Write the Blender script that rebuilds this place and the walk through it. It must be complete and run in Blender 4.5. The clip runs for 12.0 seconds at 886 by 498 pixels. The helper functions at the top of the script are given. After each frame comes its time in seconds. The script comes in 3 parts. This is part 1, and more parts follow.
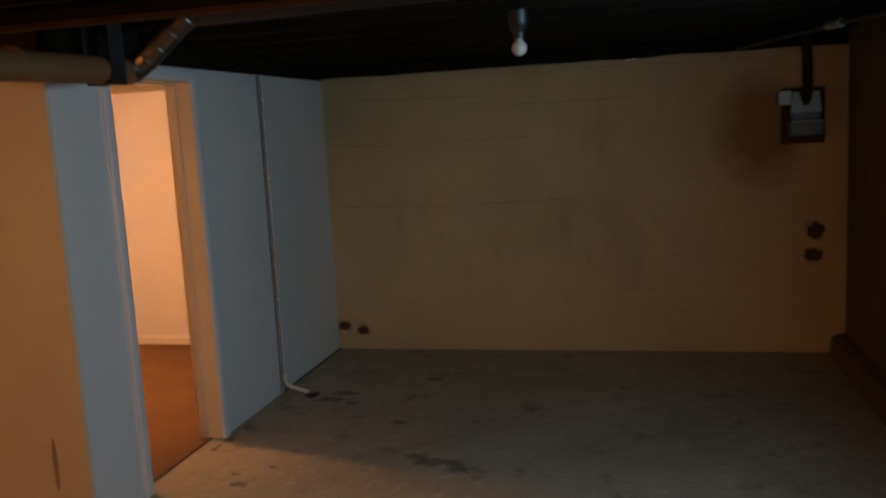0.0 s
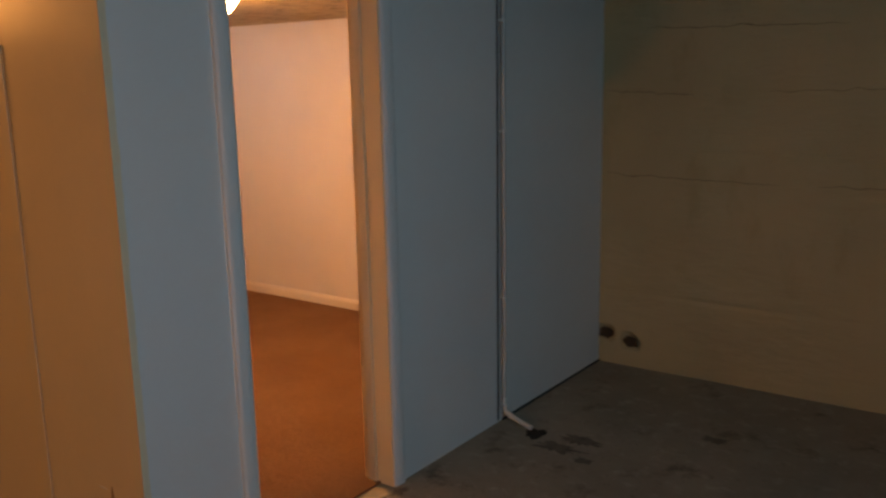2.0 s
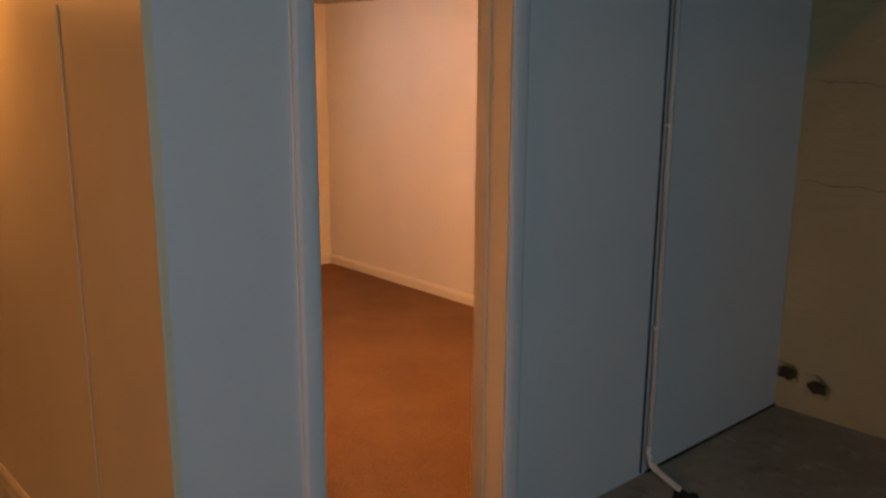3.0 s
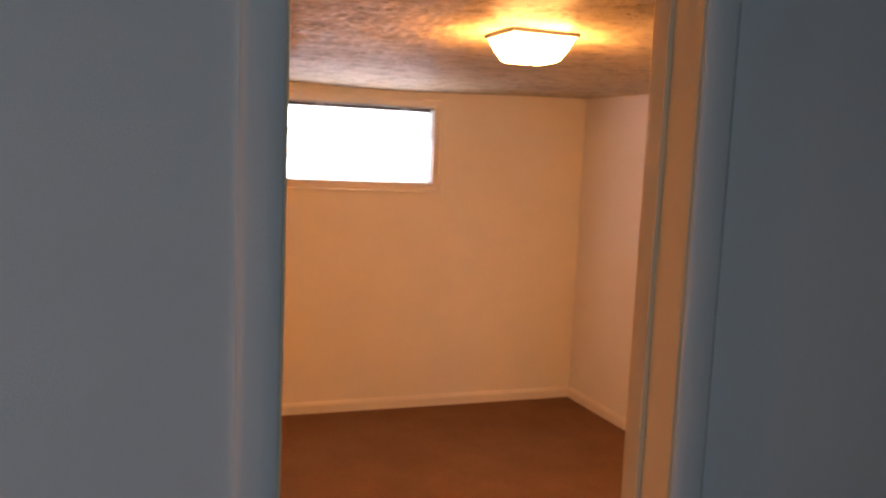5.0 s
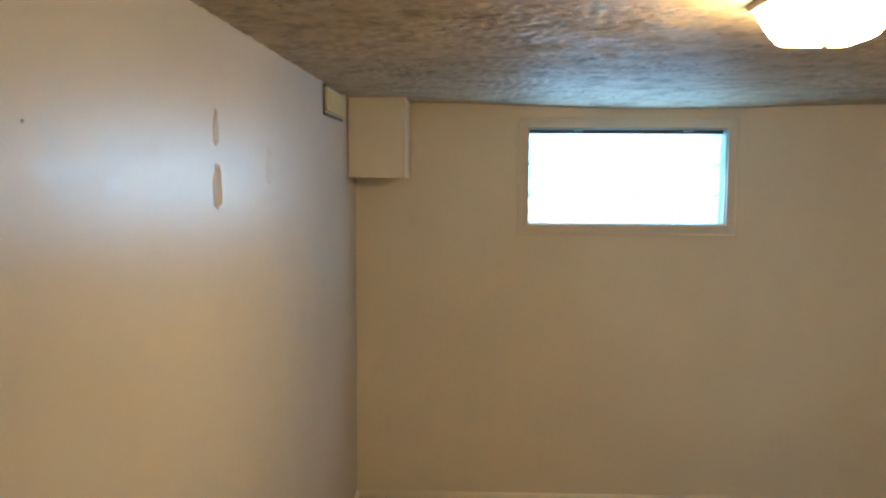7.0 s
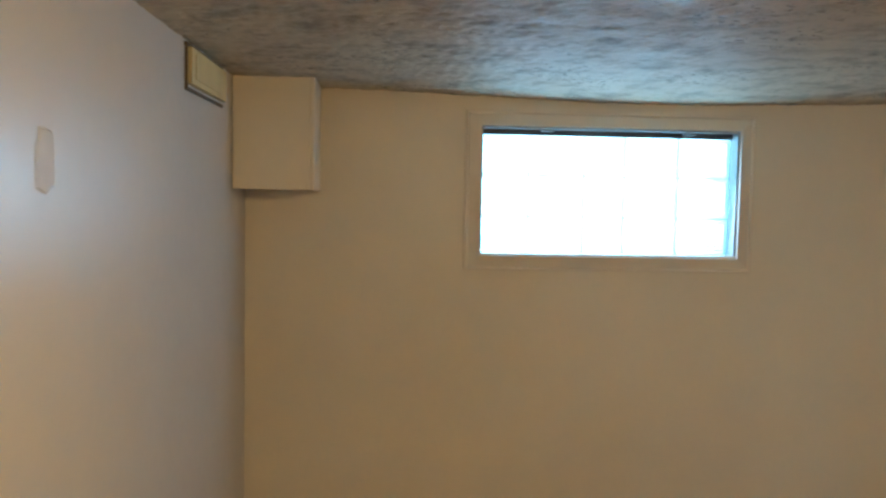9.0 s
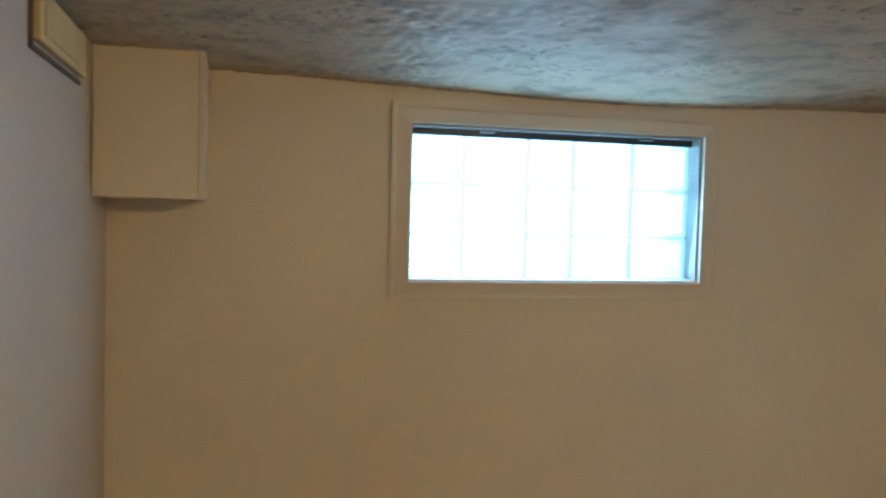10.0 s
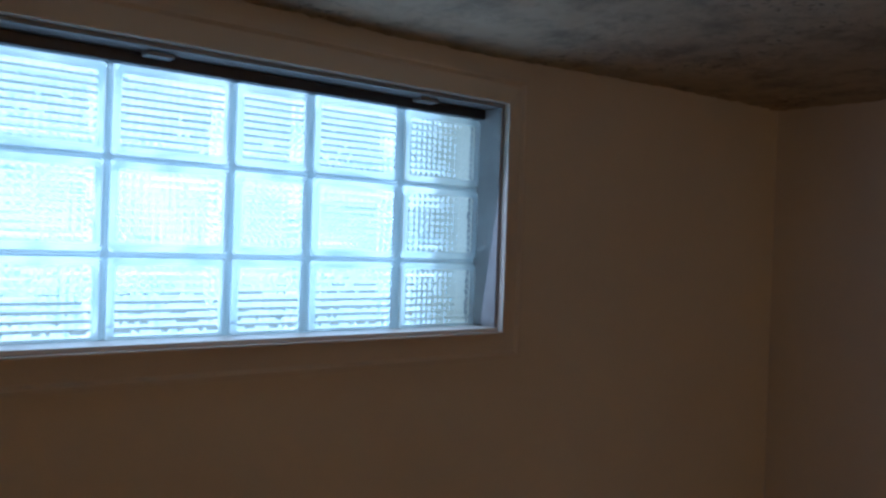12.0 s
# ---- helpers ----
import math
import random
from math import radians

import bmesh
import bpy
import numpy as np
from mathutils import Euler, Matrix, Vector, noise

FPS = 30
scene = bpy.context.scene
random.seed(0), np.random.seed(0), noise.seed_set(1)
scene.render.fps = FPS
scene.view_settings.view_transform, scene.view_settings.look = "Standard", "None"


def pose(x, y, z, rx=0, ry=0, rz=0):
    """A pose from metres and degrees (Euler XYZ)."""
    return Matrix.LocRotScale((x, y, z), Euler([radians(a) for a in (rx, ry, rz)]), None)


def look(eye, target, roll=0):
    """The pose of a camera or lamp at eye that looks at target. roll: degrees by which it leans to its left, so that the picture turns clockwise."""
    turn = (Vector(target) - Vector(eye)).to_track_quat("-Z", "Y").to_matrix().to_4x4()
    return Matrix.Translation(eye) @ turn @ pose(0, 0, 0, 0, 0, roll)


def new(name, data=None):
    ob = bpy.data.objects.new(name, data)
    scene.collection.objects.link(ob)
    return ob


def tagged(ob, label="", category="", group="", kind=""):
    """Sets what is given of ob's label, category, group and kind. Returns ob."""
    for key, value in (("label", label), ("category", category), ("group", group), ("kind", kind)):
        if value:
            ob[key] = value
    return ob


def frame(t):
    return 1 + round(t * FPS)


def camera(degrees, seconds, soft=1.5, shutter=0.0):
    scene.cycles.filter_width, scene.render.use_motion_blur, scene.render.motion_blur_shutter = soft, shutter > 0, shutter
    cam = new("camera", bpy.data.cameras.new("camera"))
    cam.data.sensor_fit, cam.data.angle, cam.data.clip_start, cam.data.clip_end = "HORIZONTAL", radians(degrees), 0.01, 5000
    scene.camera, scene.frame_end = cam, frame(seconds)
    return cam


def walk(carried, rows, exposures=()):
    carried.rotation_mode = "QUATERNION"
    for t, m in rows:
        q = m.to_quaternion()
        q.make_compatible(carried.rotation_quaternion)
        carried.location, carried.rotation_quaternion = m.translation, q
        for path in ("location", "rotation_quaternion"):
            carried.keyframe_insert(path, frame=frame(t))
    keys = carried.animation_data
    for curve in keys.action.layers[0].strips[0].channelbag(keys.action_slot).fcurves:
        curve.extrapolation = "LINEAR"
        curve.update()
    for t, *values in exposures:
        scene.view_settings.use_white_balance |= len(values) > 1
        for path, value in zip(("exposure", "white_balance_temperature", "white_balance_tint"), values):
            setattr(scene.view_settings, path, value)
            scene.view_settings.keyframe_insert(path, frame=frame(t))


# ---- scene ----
cam = camera(54.9, 12.0, soft=2.5, shutter=0.3)
PATH = [
    (0, pose(-3.822, -2.261, 1.616, 81.66, 3.13, -76.71)),
    (0.5, pose(-3.413, -2.231, 1.577, 80.37, 3.30, -71.97)),
    (1, pose(-2.991, -2.242, 1.576, 78.40, 2.52, -66.25)),
    (1.5, pose(-2.588, -2.073, 1.567, 79.39, 1.88, -62.71)),
    (2, pose(-2.215, -2.021, 1.579, 78.72, 1.14, -54.05)),
    (2.5, pose(-1.912, -1.959, 1.577, 78.24, 0.35, -46.11)),
    (2.9, pose(-1.704, -1.821, 1.572, 77.97, -0.23, -42.03)),
    (3, pose(-1.658, -1.762, 1.569, 77.60, -0.32, -41.79)),
    (3.2, pose(-1.554, -1.726, 1.575, 78.31, -0.13, -38.97)),
    (4.8, pose(-0.801, -1.229, 1.600, 82.46, -1.27, -22.85)),
    (5, pose(-0.703, -1.201, 1.605, 83.48, -2.50, -20.13)),
    (5.2, pose(-0.595, -1.135, 1.628, 82.89, -1.81, -17.62)),
    (5.5, pose(-0.484, -1.057, 1.621, 82.90, -1.18, -13.89)),
    (6, pose(-0.381, -0.835, 1.616, 84.74, -1.22, -10.64)),
    (6.3, pose(-0.322, -0.712, 1.601, 83.93, 0.07, -6.69)),
    (6.5, pose(-0.275, -0.592, 1.623, 84.36, 0.40, -4.13)),
    (7, pose(-0.174, -0.358, 1.652, 84.83, -0.30, 1.83)),
    (9, pose(-0.244, 0.718, 1.633, 86.05, -1.09, -4.01)),
    (9.5, pose(-0.293, 1.010, 1.630, 87.41, -2.05, -10.50)),
    (10, pose(-0.399, 1.306, 1.620, 87.26, -1.59, -13.93)),
    (10.5, pose(-0.356, 1.661, 1.675, 86.61, -2.20, -18.58)),
    (11, pose(-0.306, 1.950, 1.638, 86.53, -2.57, -25.88)),
    (11.5, pose(-0.259, 2.289, 1.600, 89.70, -1.50, -35.29)),
    (12, pose(-0.138, 2.463, 1.576, 89.73, -1.97, -39.07)),
]
# The phone warms and brightens in the dark, then balances itself inside the room.
EXPOSURES = [
    (0.0, 0.06, 8300, 36),
    (1.5, 0.06, 8300, 36),
    (3.2, 0.13, 8300, 37),
    (4.8, 0.0, 8500, 44),
    (6.0, -0.02, 8500, 47),
    (6.4, -0.25, 4500, -9),
    (7.0, -0.34, 4530, -9),
    (9.5, -0.48, 4640, -8),
    (10.5, -0.70, 4650, -6),
    (11.2, -1.35, 4800, 5),
    (12.0, -2.68, 5170, 14),
]
walk(cam, PATH, EXPOSURES)

# ---- world and lights ----
world = bpy.data.worlds.new("world")
scene.world = world
world.use_nodes = True
wn = world.node_tree
sky = wn.nodes.new("ShaderNodeTexSky")
sky.sky_type = "NISHITA"
sky.sun_disc = False
sky.sun_elevation, sky.sun_rotation = radians(40), radians(200)
wn.links.new(sky.outputs[0], wn.nodes["Background"].inputs[0])
wn.nodes["Background"].inputs[1].default_value = 0.1


def area_lamp(name, m, sx, sy, watts, colour):
    data = bpy.data.lights.new(name, "AREA")
    data.shape, data.size, data.size_y = "RECTANGLE", sx, sy
    data.energy, data.color = watts, colour
    ob = new(name, data)
    ob.matrix_world = m
    return ob


RN_GLASS = 3.745
DAY = (0.76, 0.81, 1.0)
WARM = (1.0, 0.50, 0.152)
# daylight in the opening of the glass block window
area_lamp("window_daylight", look((0.574, RN_GLASS, 1.62), (0.56, RN_GLASS - 1.0, 1.46)), 0.91, 0.40, 5.0, DAY)
# daylight in the high basement window of the unfinished side
area_lamp("basement_daylight", look((-1.6, -3.56, 1.62), (-1.0, 0.0, 1.0)), 1.1, 0.42, 25, (0.285, 0.735, 1.0))
# ---- materials ----


def shader(name, rough=0.6, metal=0.0, spec=0.5):
    m = bpy.data.materials.new(name)
    m.use_nodes = True
    nt = m.node_tree
    b = nt.nodes["Principled BSDF"]
    b.inputs["Roughness"].default_value = rough
    b.inputs["Metallic"].default_value = metal
    b.inputs["Specular IOR Level"].default_value = spec
    co = nt.nodes.new("ShaderNodeTexCoord")
    return m, nt, b, co.outputs["Object"]


def noise_tex(nt, co, scale, detail=4.0, stretch=None, rough=0.55):
    n = nt.nodes.new("ShaderNodeTexNoise")
    n.inputs["Scale"].default_value = scale
    n.inputs["Detail"].default_value = detail
    n.inputs["Roughness"].default_value = rough
    if stretch:
        mp = nt.nodes.new("ShaderNodeMapping")
        mp.inputs["Scale"].default_value = stretch
        nt.links.new(co, mp.inputs["Vector"])
        co = mp.outputs["Vector"]
    nt.links.new(co, n.inputs["Vector"])
    return n.outputs["Fac"]


def ramp(nt, fac, *stops):
    r = nt.nodes.new("ShaderNodeValToRGB")
    while len(r.color_ramp.elements) < len(stops):
        r.color_ramp.elements.new(0.5)
    for e, (p, c) in zip(r.color_ramp.elements, stops):
        e.position = p
        e.color = (*c, 1) if len(c) == 3 else (c[0], c[0], c[0], 1)
    nt.links.new(fac, r.inputs["Fac"])
    return r.outputs["Color"]


def mix(nt, fac, a, b, mode="MIX"):
    n = nt.nodes.new("ShaderNodeMix")
    n.data_type, n.blend_type = "RGBA", mode
    for key, v in ((0, fac), (6, a), (7, b)):
        if isinstance(v, (int, float)):
            n.inputs[key].default_value = v
        elif isinstance(v, tuple):
            n.inputs[key].default_value = (*v, 1)
        else:
            nt.links.new(v, n.inputs[key])
    return n.outputs[2]


def bump(nt, b, height, strength, dist=0.01, after=None):
    n = nt.nodes.new("ShaderNodeBump")
    n.inputs["Strength"].default_value = strength
    n.inputs["Distance"].default_value = dist
    nt.links.new(height, n.inputs["Height"])
    if after:
        nt.links.new(after, n.inputs["Normal"])
    nt.links.new(n.outputs["Normal"], b.inputs["Normal"])
    return n.outputs["Normal"]


def paint(name, base, rough, spread=0.06, grain=260, relief=0.12, blotch=1.7, spec=0.5):
    """Brushed or rolled paint with faint blotches, scuffs and orange-peel relief."""
    m, nt, b, co = shader(name, rough, spec=spec)
    lo = tuple(c * (1 - spread) for c in base)
    hi = tuple(min(1, c * (1 + spread * 0.5)) for c in base)
    big = noise_tex(nt, co, blotch, 5)
    col = ramp(nt, big, (0.3, lo), (0.7, hi))
    fine = noise_tex(nt, co, 38, 4)
    col = mix(nt, 0.12, col, ramp(nt, fine, (0.35, lo), (0.65, hi)))
    scuff = noise_tex(nt, co, 6.0, 8, rough=0.7)
    col = mix(nt, ramp(nt, scuff, (0.71, (0.0,)), (0.86, (0.22,))), col, tuple(c * 0.7 for c in base))
    nt.links.new(col, b.inputs["Base Color"])
    nt.links.new(ramp(nt, fine, (0.3, (rough * 0.85,)), (0.7, (min(1, rough * 1.15),))), b.inputs["Roughness"])
    bump(nt, b, noise_tex(nt, co, grain, 3), relief, 0.004)
    return m


M_WALL = paint("cream_wall_paint", (0.83, 0.785, 0.67), 0.42, relief=0.18)
M_WALL_EAST = paint("pale_wall_paint", (0.80, 0.765, 0.71), 0.5, relief=0.18)
# West side of the room: glossier paint, darkened so its colour holds the shade
M_WALL_GLOSS_DIM = paint("glossy_dimmed_wall_paint", (0.58, 0.56, 0.53), 0.37, grain=140, relief=0.06)
M_TRIM = paint("trim_paint", (0.80, 0.745, 0.64), 0.34, relief=0.05)
M_JAMB = paint("tan_jamb_paint", (0.74, 0.60, 0.41), 0.45, relief=0.06, spec=0.35)
M_PART = paint("partition_paint", (0.72, 0.72, 0.72), 0.55, spread=0.05, grain=420, relief=0.3)
M_PASSAGE = paint("passage_wall_paint", (0.78, 0.685, 0.50), 0.36, spread=0.08, relief=0.12, spec=0.4)
M_FILLER = paint("dull_filler", (0.48, 0.455, 0.42), 0.6, spread=0.12, blotch=30)
M_FILLER_PALE = paint("pale_filler", (0.57, 0.55, 0.52), 0.5, spread=0.10, blotch=30)
M_PLASTIC = paint("white_plastic", (0.74, 0.72, 0.68), 0.35, relief=0.02)
M_YELLOWED = paint("yellowed_panel", (0.72, 0.60, 0.27), 0.5, spread=0.2, blotch=6)
M_PORCELAIN = paint("porcelain", (0.75, 0.72, 0.66), 0.25, relief=0.02)


def make_ceiling_paint():
    m, nt, b, co = shader("stippled_shaded_ceiling_paint", 0.55, spec=0.07)
    big = noise_tex(nt, co, 1.6, 5)
    # White paint set this dark: the weak light on the ceiling is in its colour
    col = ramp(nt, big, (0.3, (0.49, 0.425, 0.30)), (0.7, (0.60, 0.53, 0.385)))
    # random blotches, made strong to darken the ceiling further
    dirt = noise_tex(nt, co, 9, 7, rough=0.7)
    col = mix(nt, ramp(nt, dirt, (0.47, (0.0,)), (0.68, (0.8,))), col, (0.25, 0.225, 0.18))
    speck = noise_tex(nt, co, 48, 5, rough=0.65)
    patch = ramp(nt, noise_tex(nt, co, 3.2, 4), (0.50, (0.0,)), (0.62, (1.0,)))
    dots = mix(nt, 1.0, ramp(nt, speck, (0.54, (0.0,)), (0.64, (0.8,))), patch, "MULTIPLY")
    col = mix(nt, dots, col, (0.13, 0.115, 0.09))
    nt.links.new(col, b.inputs["Base Color"])
    nt.links.new(ramp(nt, dirt, (0.35, (0.46,)), (0.65, (0.7,))), b.inputs["Roughness"])
    bump(nt, b, noise_tex(nt, co, 70, 6, rough=0.65), 0.3, 0.008)
    return m


def make_concrete_wall():
    m, nt, b, co = shader("painted_concrete", 0.88, spec=0.15)
    big = noise_tex(nt, co, 0.9, 6)
    col = ramp(nt, big, (0.3, (0.47, 0.372, 0.21)), (0.7, (0.585, 0.475, 0.285)))
    stain = noise_tex(nt, co, 2.2, 7, stretch=(1, 1, 0.5), rough=0.65)
    col = mix(nt, ramp(nt, stain, (0.55, (0.0,)), (0.75, (0.6,))), col, (0.36, 0.26, 0.13))
    pits = noise_tex(nt, co, 60, 6, rough=0.7)
    col = mix(nt, ramp(nt, pits, (0.62, (0.0,)), (0.75, (0.5,))), col, (0.22, 0.16, 0.09))
    # a soft-edged dark brown patch beside the meter
    mp = nt.nodes.new("ShaderNodeMapping")
    mp.inputs["Location"].default_value = (0, 2.98 * 2.6, -1.47 * 2.2)
    mp.inputs["Scale"].default_value = (0, 2.6, 2.2)
    nt.links.new(co, mp.inputs["Vector"])
    ball = nt.nodes.new("ShaderNodeTexGradient")
    ball.gradient_type = "SPHERICAL"
    nt.links.new(mp.outputs["Vector"], ball.inputs["Vector"])
    edge = mix(nt, 0.5, ball.outputs["Color"], ramp(nt, noise_tex(nt, co, 5, 6), (0.3, (0.0,)), (0.7, (1.0,))), "MULTIPLY")
    col = mix(nt, ramp(nt, edge, (0.05, (0.0,)), (0.45, (0.85,))), col, (0.24, 0.135, 0.05))
    nt.links.new(col, b.inputs["Base Color"])
    n1 = bump(nt, b, noise_tex(nt, co, 9, 5, stretch=(1, 1, 3)), 0.4, 0.02)
    bump(nt, b, pits, 0.35, 0.006, n1)
    return m


def make_floor():
    m, nt, b, co = shader("bare_concrete_floor", 0.72, spec=0.35)
    big = noise_tex(nt, co, 1.3, 7, rough=0.65)
    col = ramp(nt, big, (0.3, (0.24, 0.220, 0.170)), (0.7, (0.36, 0.330, 0.26)))
    stain = noise_tex(nt, co, 4.0, 8, rough=0.72)
    col = mix(nt, ramp(nt, stain, (0.56, (0.0,)), (0.68, (0.8,))), col, (0.10, 0.085, 0.065))
    pale = noise_tex(nt, co, 11, 7, stretch=(1.3, 1, 1), rough=0.72)
    col = mix(nt, ramp(nt, pale, (0.54, (0.0,)), (0.70, (0.6,))), col, (0.50, 0.47, 0.39))
    fleck = noise_tex(nt, co, 34, 5, rough=0.7)
    col = mix(nt, ramp(nt, fleck, (0.60, (0.0,)), (0.70, (0.75,))), col, (0.11, 0.095, 0.08))
    nt.links.new(col, b.inputs["Base Color"])
    n1 = bump(nt, b, fleck, 0.25, 0.005)
    bump(nt, b, noise_tex(nt, co, 3, 4), 0.2, 0.02, n1)
    return m


def make_carpet():
    m, nt, b, co = shader("brown_carpet", 0.95, spec=0.15)
    tuft = noise_tex(nt, co, 190, 3)
    col = ramp(nt, tuft, (0.3, (0.17, 0.086, 0.042)), (0.7, (0.32, 0.172, 0.09)))
    big = noise_tex(nt, co, 2.6, 5)
    col = mix(nt, 0.35, col, ramp(nt, big, (0.35, (0.16, 0.09, 0.05)), (0.65, (0.26, 0.155, 0.085))))
    nt.links.new(col, b.inputs["Base Color"])
    n1 = bump(nt, b, tuft, 0.9, 0.012)
    bump(nt, b, noise_tex(nt, co, 24, 4), 0.5, 0.02, n1)
    return m


def make_wood(name, lo, hi, rough=0.75):
    m, nt, b, co = shader(name, rough, spec=0.12)
    g = noise_tex(nt, co, 3.0, 6, stretch=(14, 1.2, 14))
    col = ramp(nt, g, (0.3, lo), (0.7, hi))
    k = noise_tex(nt, co, 1.8, 5)
    col = mix(nt, 0.4, col, ramp(nt, k, (0.35, lo), (0.65, hi)))
    nt.links.new(col, b.inputs["Base Color"])
    bump(nt, b, g, 0.3, 0.004)
    return m


def make_metal(name, base, rough):
    m, nt, b, co = shader(name, rough, metal=1.0)
    g = noise_tex(nt, co, 22, 5)
    nt.links.new(ramp(nt, g, (0.3, tuple(c * 0.88 for c in base)), (0.7, base)), b.inputs["Base Color"])
    nt.links.new(ramp(nt, g, (0.3, (rough * 0.85,)), (0.7, (min(1, rough * 1.15),))), b.inputs["Roughness"])
    bump(nt, b, noise_tex(nt, co, 14, 3), 0.05, 0.006)
    return m


def make_glow(name, colour, strength):
    m = bpy.data.materials.new(name)
    m.use_nodes = True
    b = m.node_tree.nodes["Principled BSDF"]
    b.inputs["Base Color"].default_value = (0.8, 0.78, 0.72, 1)
    b.inputs["Roughness"].default_value = 0.3
    b.inputs["Emission Color"].default_value = (*colour, 1)
    b.inputs["Emission Strength"].default_value = strength
    return m


def make_block_glass():
    """Clear pressed glass: a waffle of small lenses on the inner faces."""
    m, nt, b, co = shader("pressed_block_glass", 0.06)
    b.inputs["Base Color"].default_value = (0.93, 0.98, 1.0, 1)
    b.inputs["Transmission Weight"].default_value = 1.0
    b.inputs["IOR"].default_value = 1.45
    w = noise_tex(nt, co, 60, 3)
    bump(nt, b, w, 0.12, 0.004)
    return m


def make_frosted():
    m, nt, b, co = shader("block_edge_glass", 0.25)
    n = noise_tex(nt, co, 25, 4)
    nt.links.new(ramp(nt, n, (0.3, (0.82, 0.94, 0.98)), (0.7, (0.92, 0.98, 1.0))), b.inputs["Base Color"])
    b.inputs["Transmission Weight"].default_value = 0.8
    b.inputs["IOR"].default_value = 1.2
    b.inputs["Roughness"].default_value = 0.45
    milk = nt.nodes.new("ShaderNodeBsdfTranslucent")
    milk.inputs["Color"].default_value = (0.86, 0.96, 1.0, 1)
    both = nt.nodes.new("ShaderNodeMixShader")
    both.inputs[0].default_value = 0.15
    nt.links.new(b.outputs[0], both.inputs[1])
    nt.links.new(milk.outputs[0], both.inputs[2])
    nt.links.new(both.outputs[0], nt.nodes["Material Output"].inputs["Surface"])
    return m


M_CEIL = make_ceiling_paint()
M_CONC = make_concrete_wall()
M_FLOOR = make_floor()
# The dark south side's shade is put into this brown concrete colour
M_SOUTH_SHADE = paint("shaded_brown_concrete", (0.14, 0.085, 0.048), 0.9, spread=0.35, grain=60, relief=0.4, blotch=3)
M_CARPET = make_carpet()
# Shade between the joists is put into this near-black wood colour
M_JOIST_SHADED = make_wood("old_shaded_joist_wood", (0.008, 0.005, 0.0035), (0.022, 0.013, 0.008))
M_BEAM = make_wood("brown_beam_wood", (0.045, 0.022, 0.011), (0.10, 0.052, 0.026))
M_GALV = make_metal("galvanised_steel", (0.62, 0.60, 0.56), 0.5)
M_SHINY = make_metal("bright_galvanised_steel", (0.24, 0.235, 0.23), 0.32)
M_DARKMETAL = make_metal("dark_steel", (0.10, 0.10, 0.11), 0.5)
M_LENS = make_glow("lit_lamp_glass", WARM, 200)
M_BULB_ON = make_glow("lit_bulb_glass", (1.0, 0.47, 0.12), 650)
M_BULB_BRIGHT = make_glow("bright_bulb_glass", (1.0, 0.47, 0.12), 1650)
M_BULB = paint("frosted_bulb_glass", (0.72, 0.70, 0.66), 0.2, relief=0.0)
M_BLOCK = make_block_glass()
M_EDGE = make_frosted()
M_BLACK = paint("black_dirt", (0.02, 0.016, 0.012), 0.9)
M_GREYBOX = paint("grey_enamel", (0.30, 0.46, 0.52), 0.35)


def make_sky_glow():
    """Overcast daylight: brightest low over the ground, dark under the eaves."""
    m = bpy.data.materials.new("bright_overcast")
    m.use_nodes = True
    nt = m.node_tree
    b = nt.nodes["Principled BSDF"]
    b.inputs["Base Color"].default_value = (0.3, 0.35, 0.4, 1)
    co = nt.nodes.new("ShaderNodeTexCoord")
    sep = nt.nodes.new("ShaderNodeSeparateXYZ")
    nt.links.new(co.outputs["Object"], sep.inputs[0])
    mr = nt.nodes.new("ShaderNodeMapRange")
    mr.inputs["From Min"].default_value, mr.inputs["From Max"].default_value = 0.9, 2.5
    nt.links.new(sep.outputs["Z"], mr.inputs["Value"])
    col = ramp(nt, mr.outputs[0], (0.02, (0.40, 0.62, 0.76)), (0.22, (0.63, 0.86, 1.0)), (0.60, (0.72, 0.92, 1.0)), (0.80, (0.20, 0.29, 0.35)))
    cloud = noise_tex(nt, co.outputs["Object"], 17.0, 3, stretch=(1.2, 1, 1.0))
    col = mix(nt, 1.0, col, ramp(nt, cloud, (0.38, (0.20, 0.31, 0.38)), (0.60, (1.0, 1.0, 1.0))), "MULTIPLY")
    nt.links.new(col, b.inputs["Emission Color"])
    b.inputs["Emission Strength"].default_value = 13.2
    return m


M_SKY = make_sky_glow()
M_REVEAL = paint("grey_window_lining", (0.36, 0.36, 0.355), 0.45, spread=0.3, blotch=9)

# ---- building helpers ----


def add_box(bm, lo, hi, bevel=0.0, seg=2):
    r = bmesh.ops.create_cube(bm, size=1.0)
    vs = r["verts"]
    c = [(a + b) / 2 for a, b in zip(lo, hi)]
    d = [abs(b - a) for a, b in zip(lo, hi)]
    bmesh.ops.transform(bm, verts=vs, matrix=Matrix.LocRotScale(c, None, d))
    if bevel:
        es = list({e for v in vs for e in v.link_edges})
        bmesh.ops.bevel(bm, geom=es, offset=bevel, segments=seg, affect="EDGES", profile=0.6)
    return vs


def add_tube(bm, a, b, r0, r1=None, seg=20, caps=True):
    a, b = Vector(a), Vector(b)
    d = b - a
    m = Matrix.Translation((a + b) / 2) @ d.to_track_quat("Z", "Y").to_matrix().to_4x4()
    return bmesh.ops.create_cone(bm, cap_ends=caps, segments=seg, radius1=r0, radius2=r0 if r1 is None else r1, depth=d.length, matrix=m)["verts"]


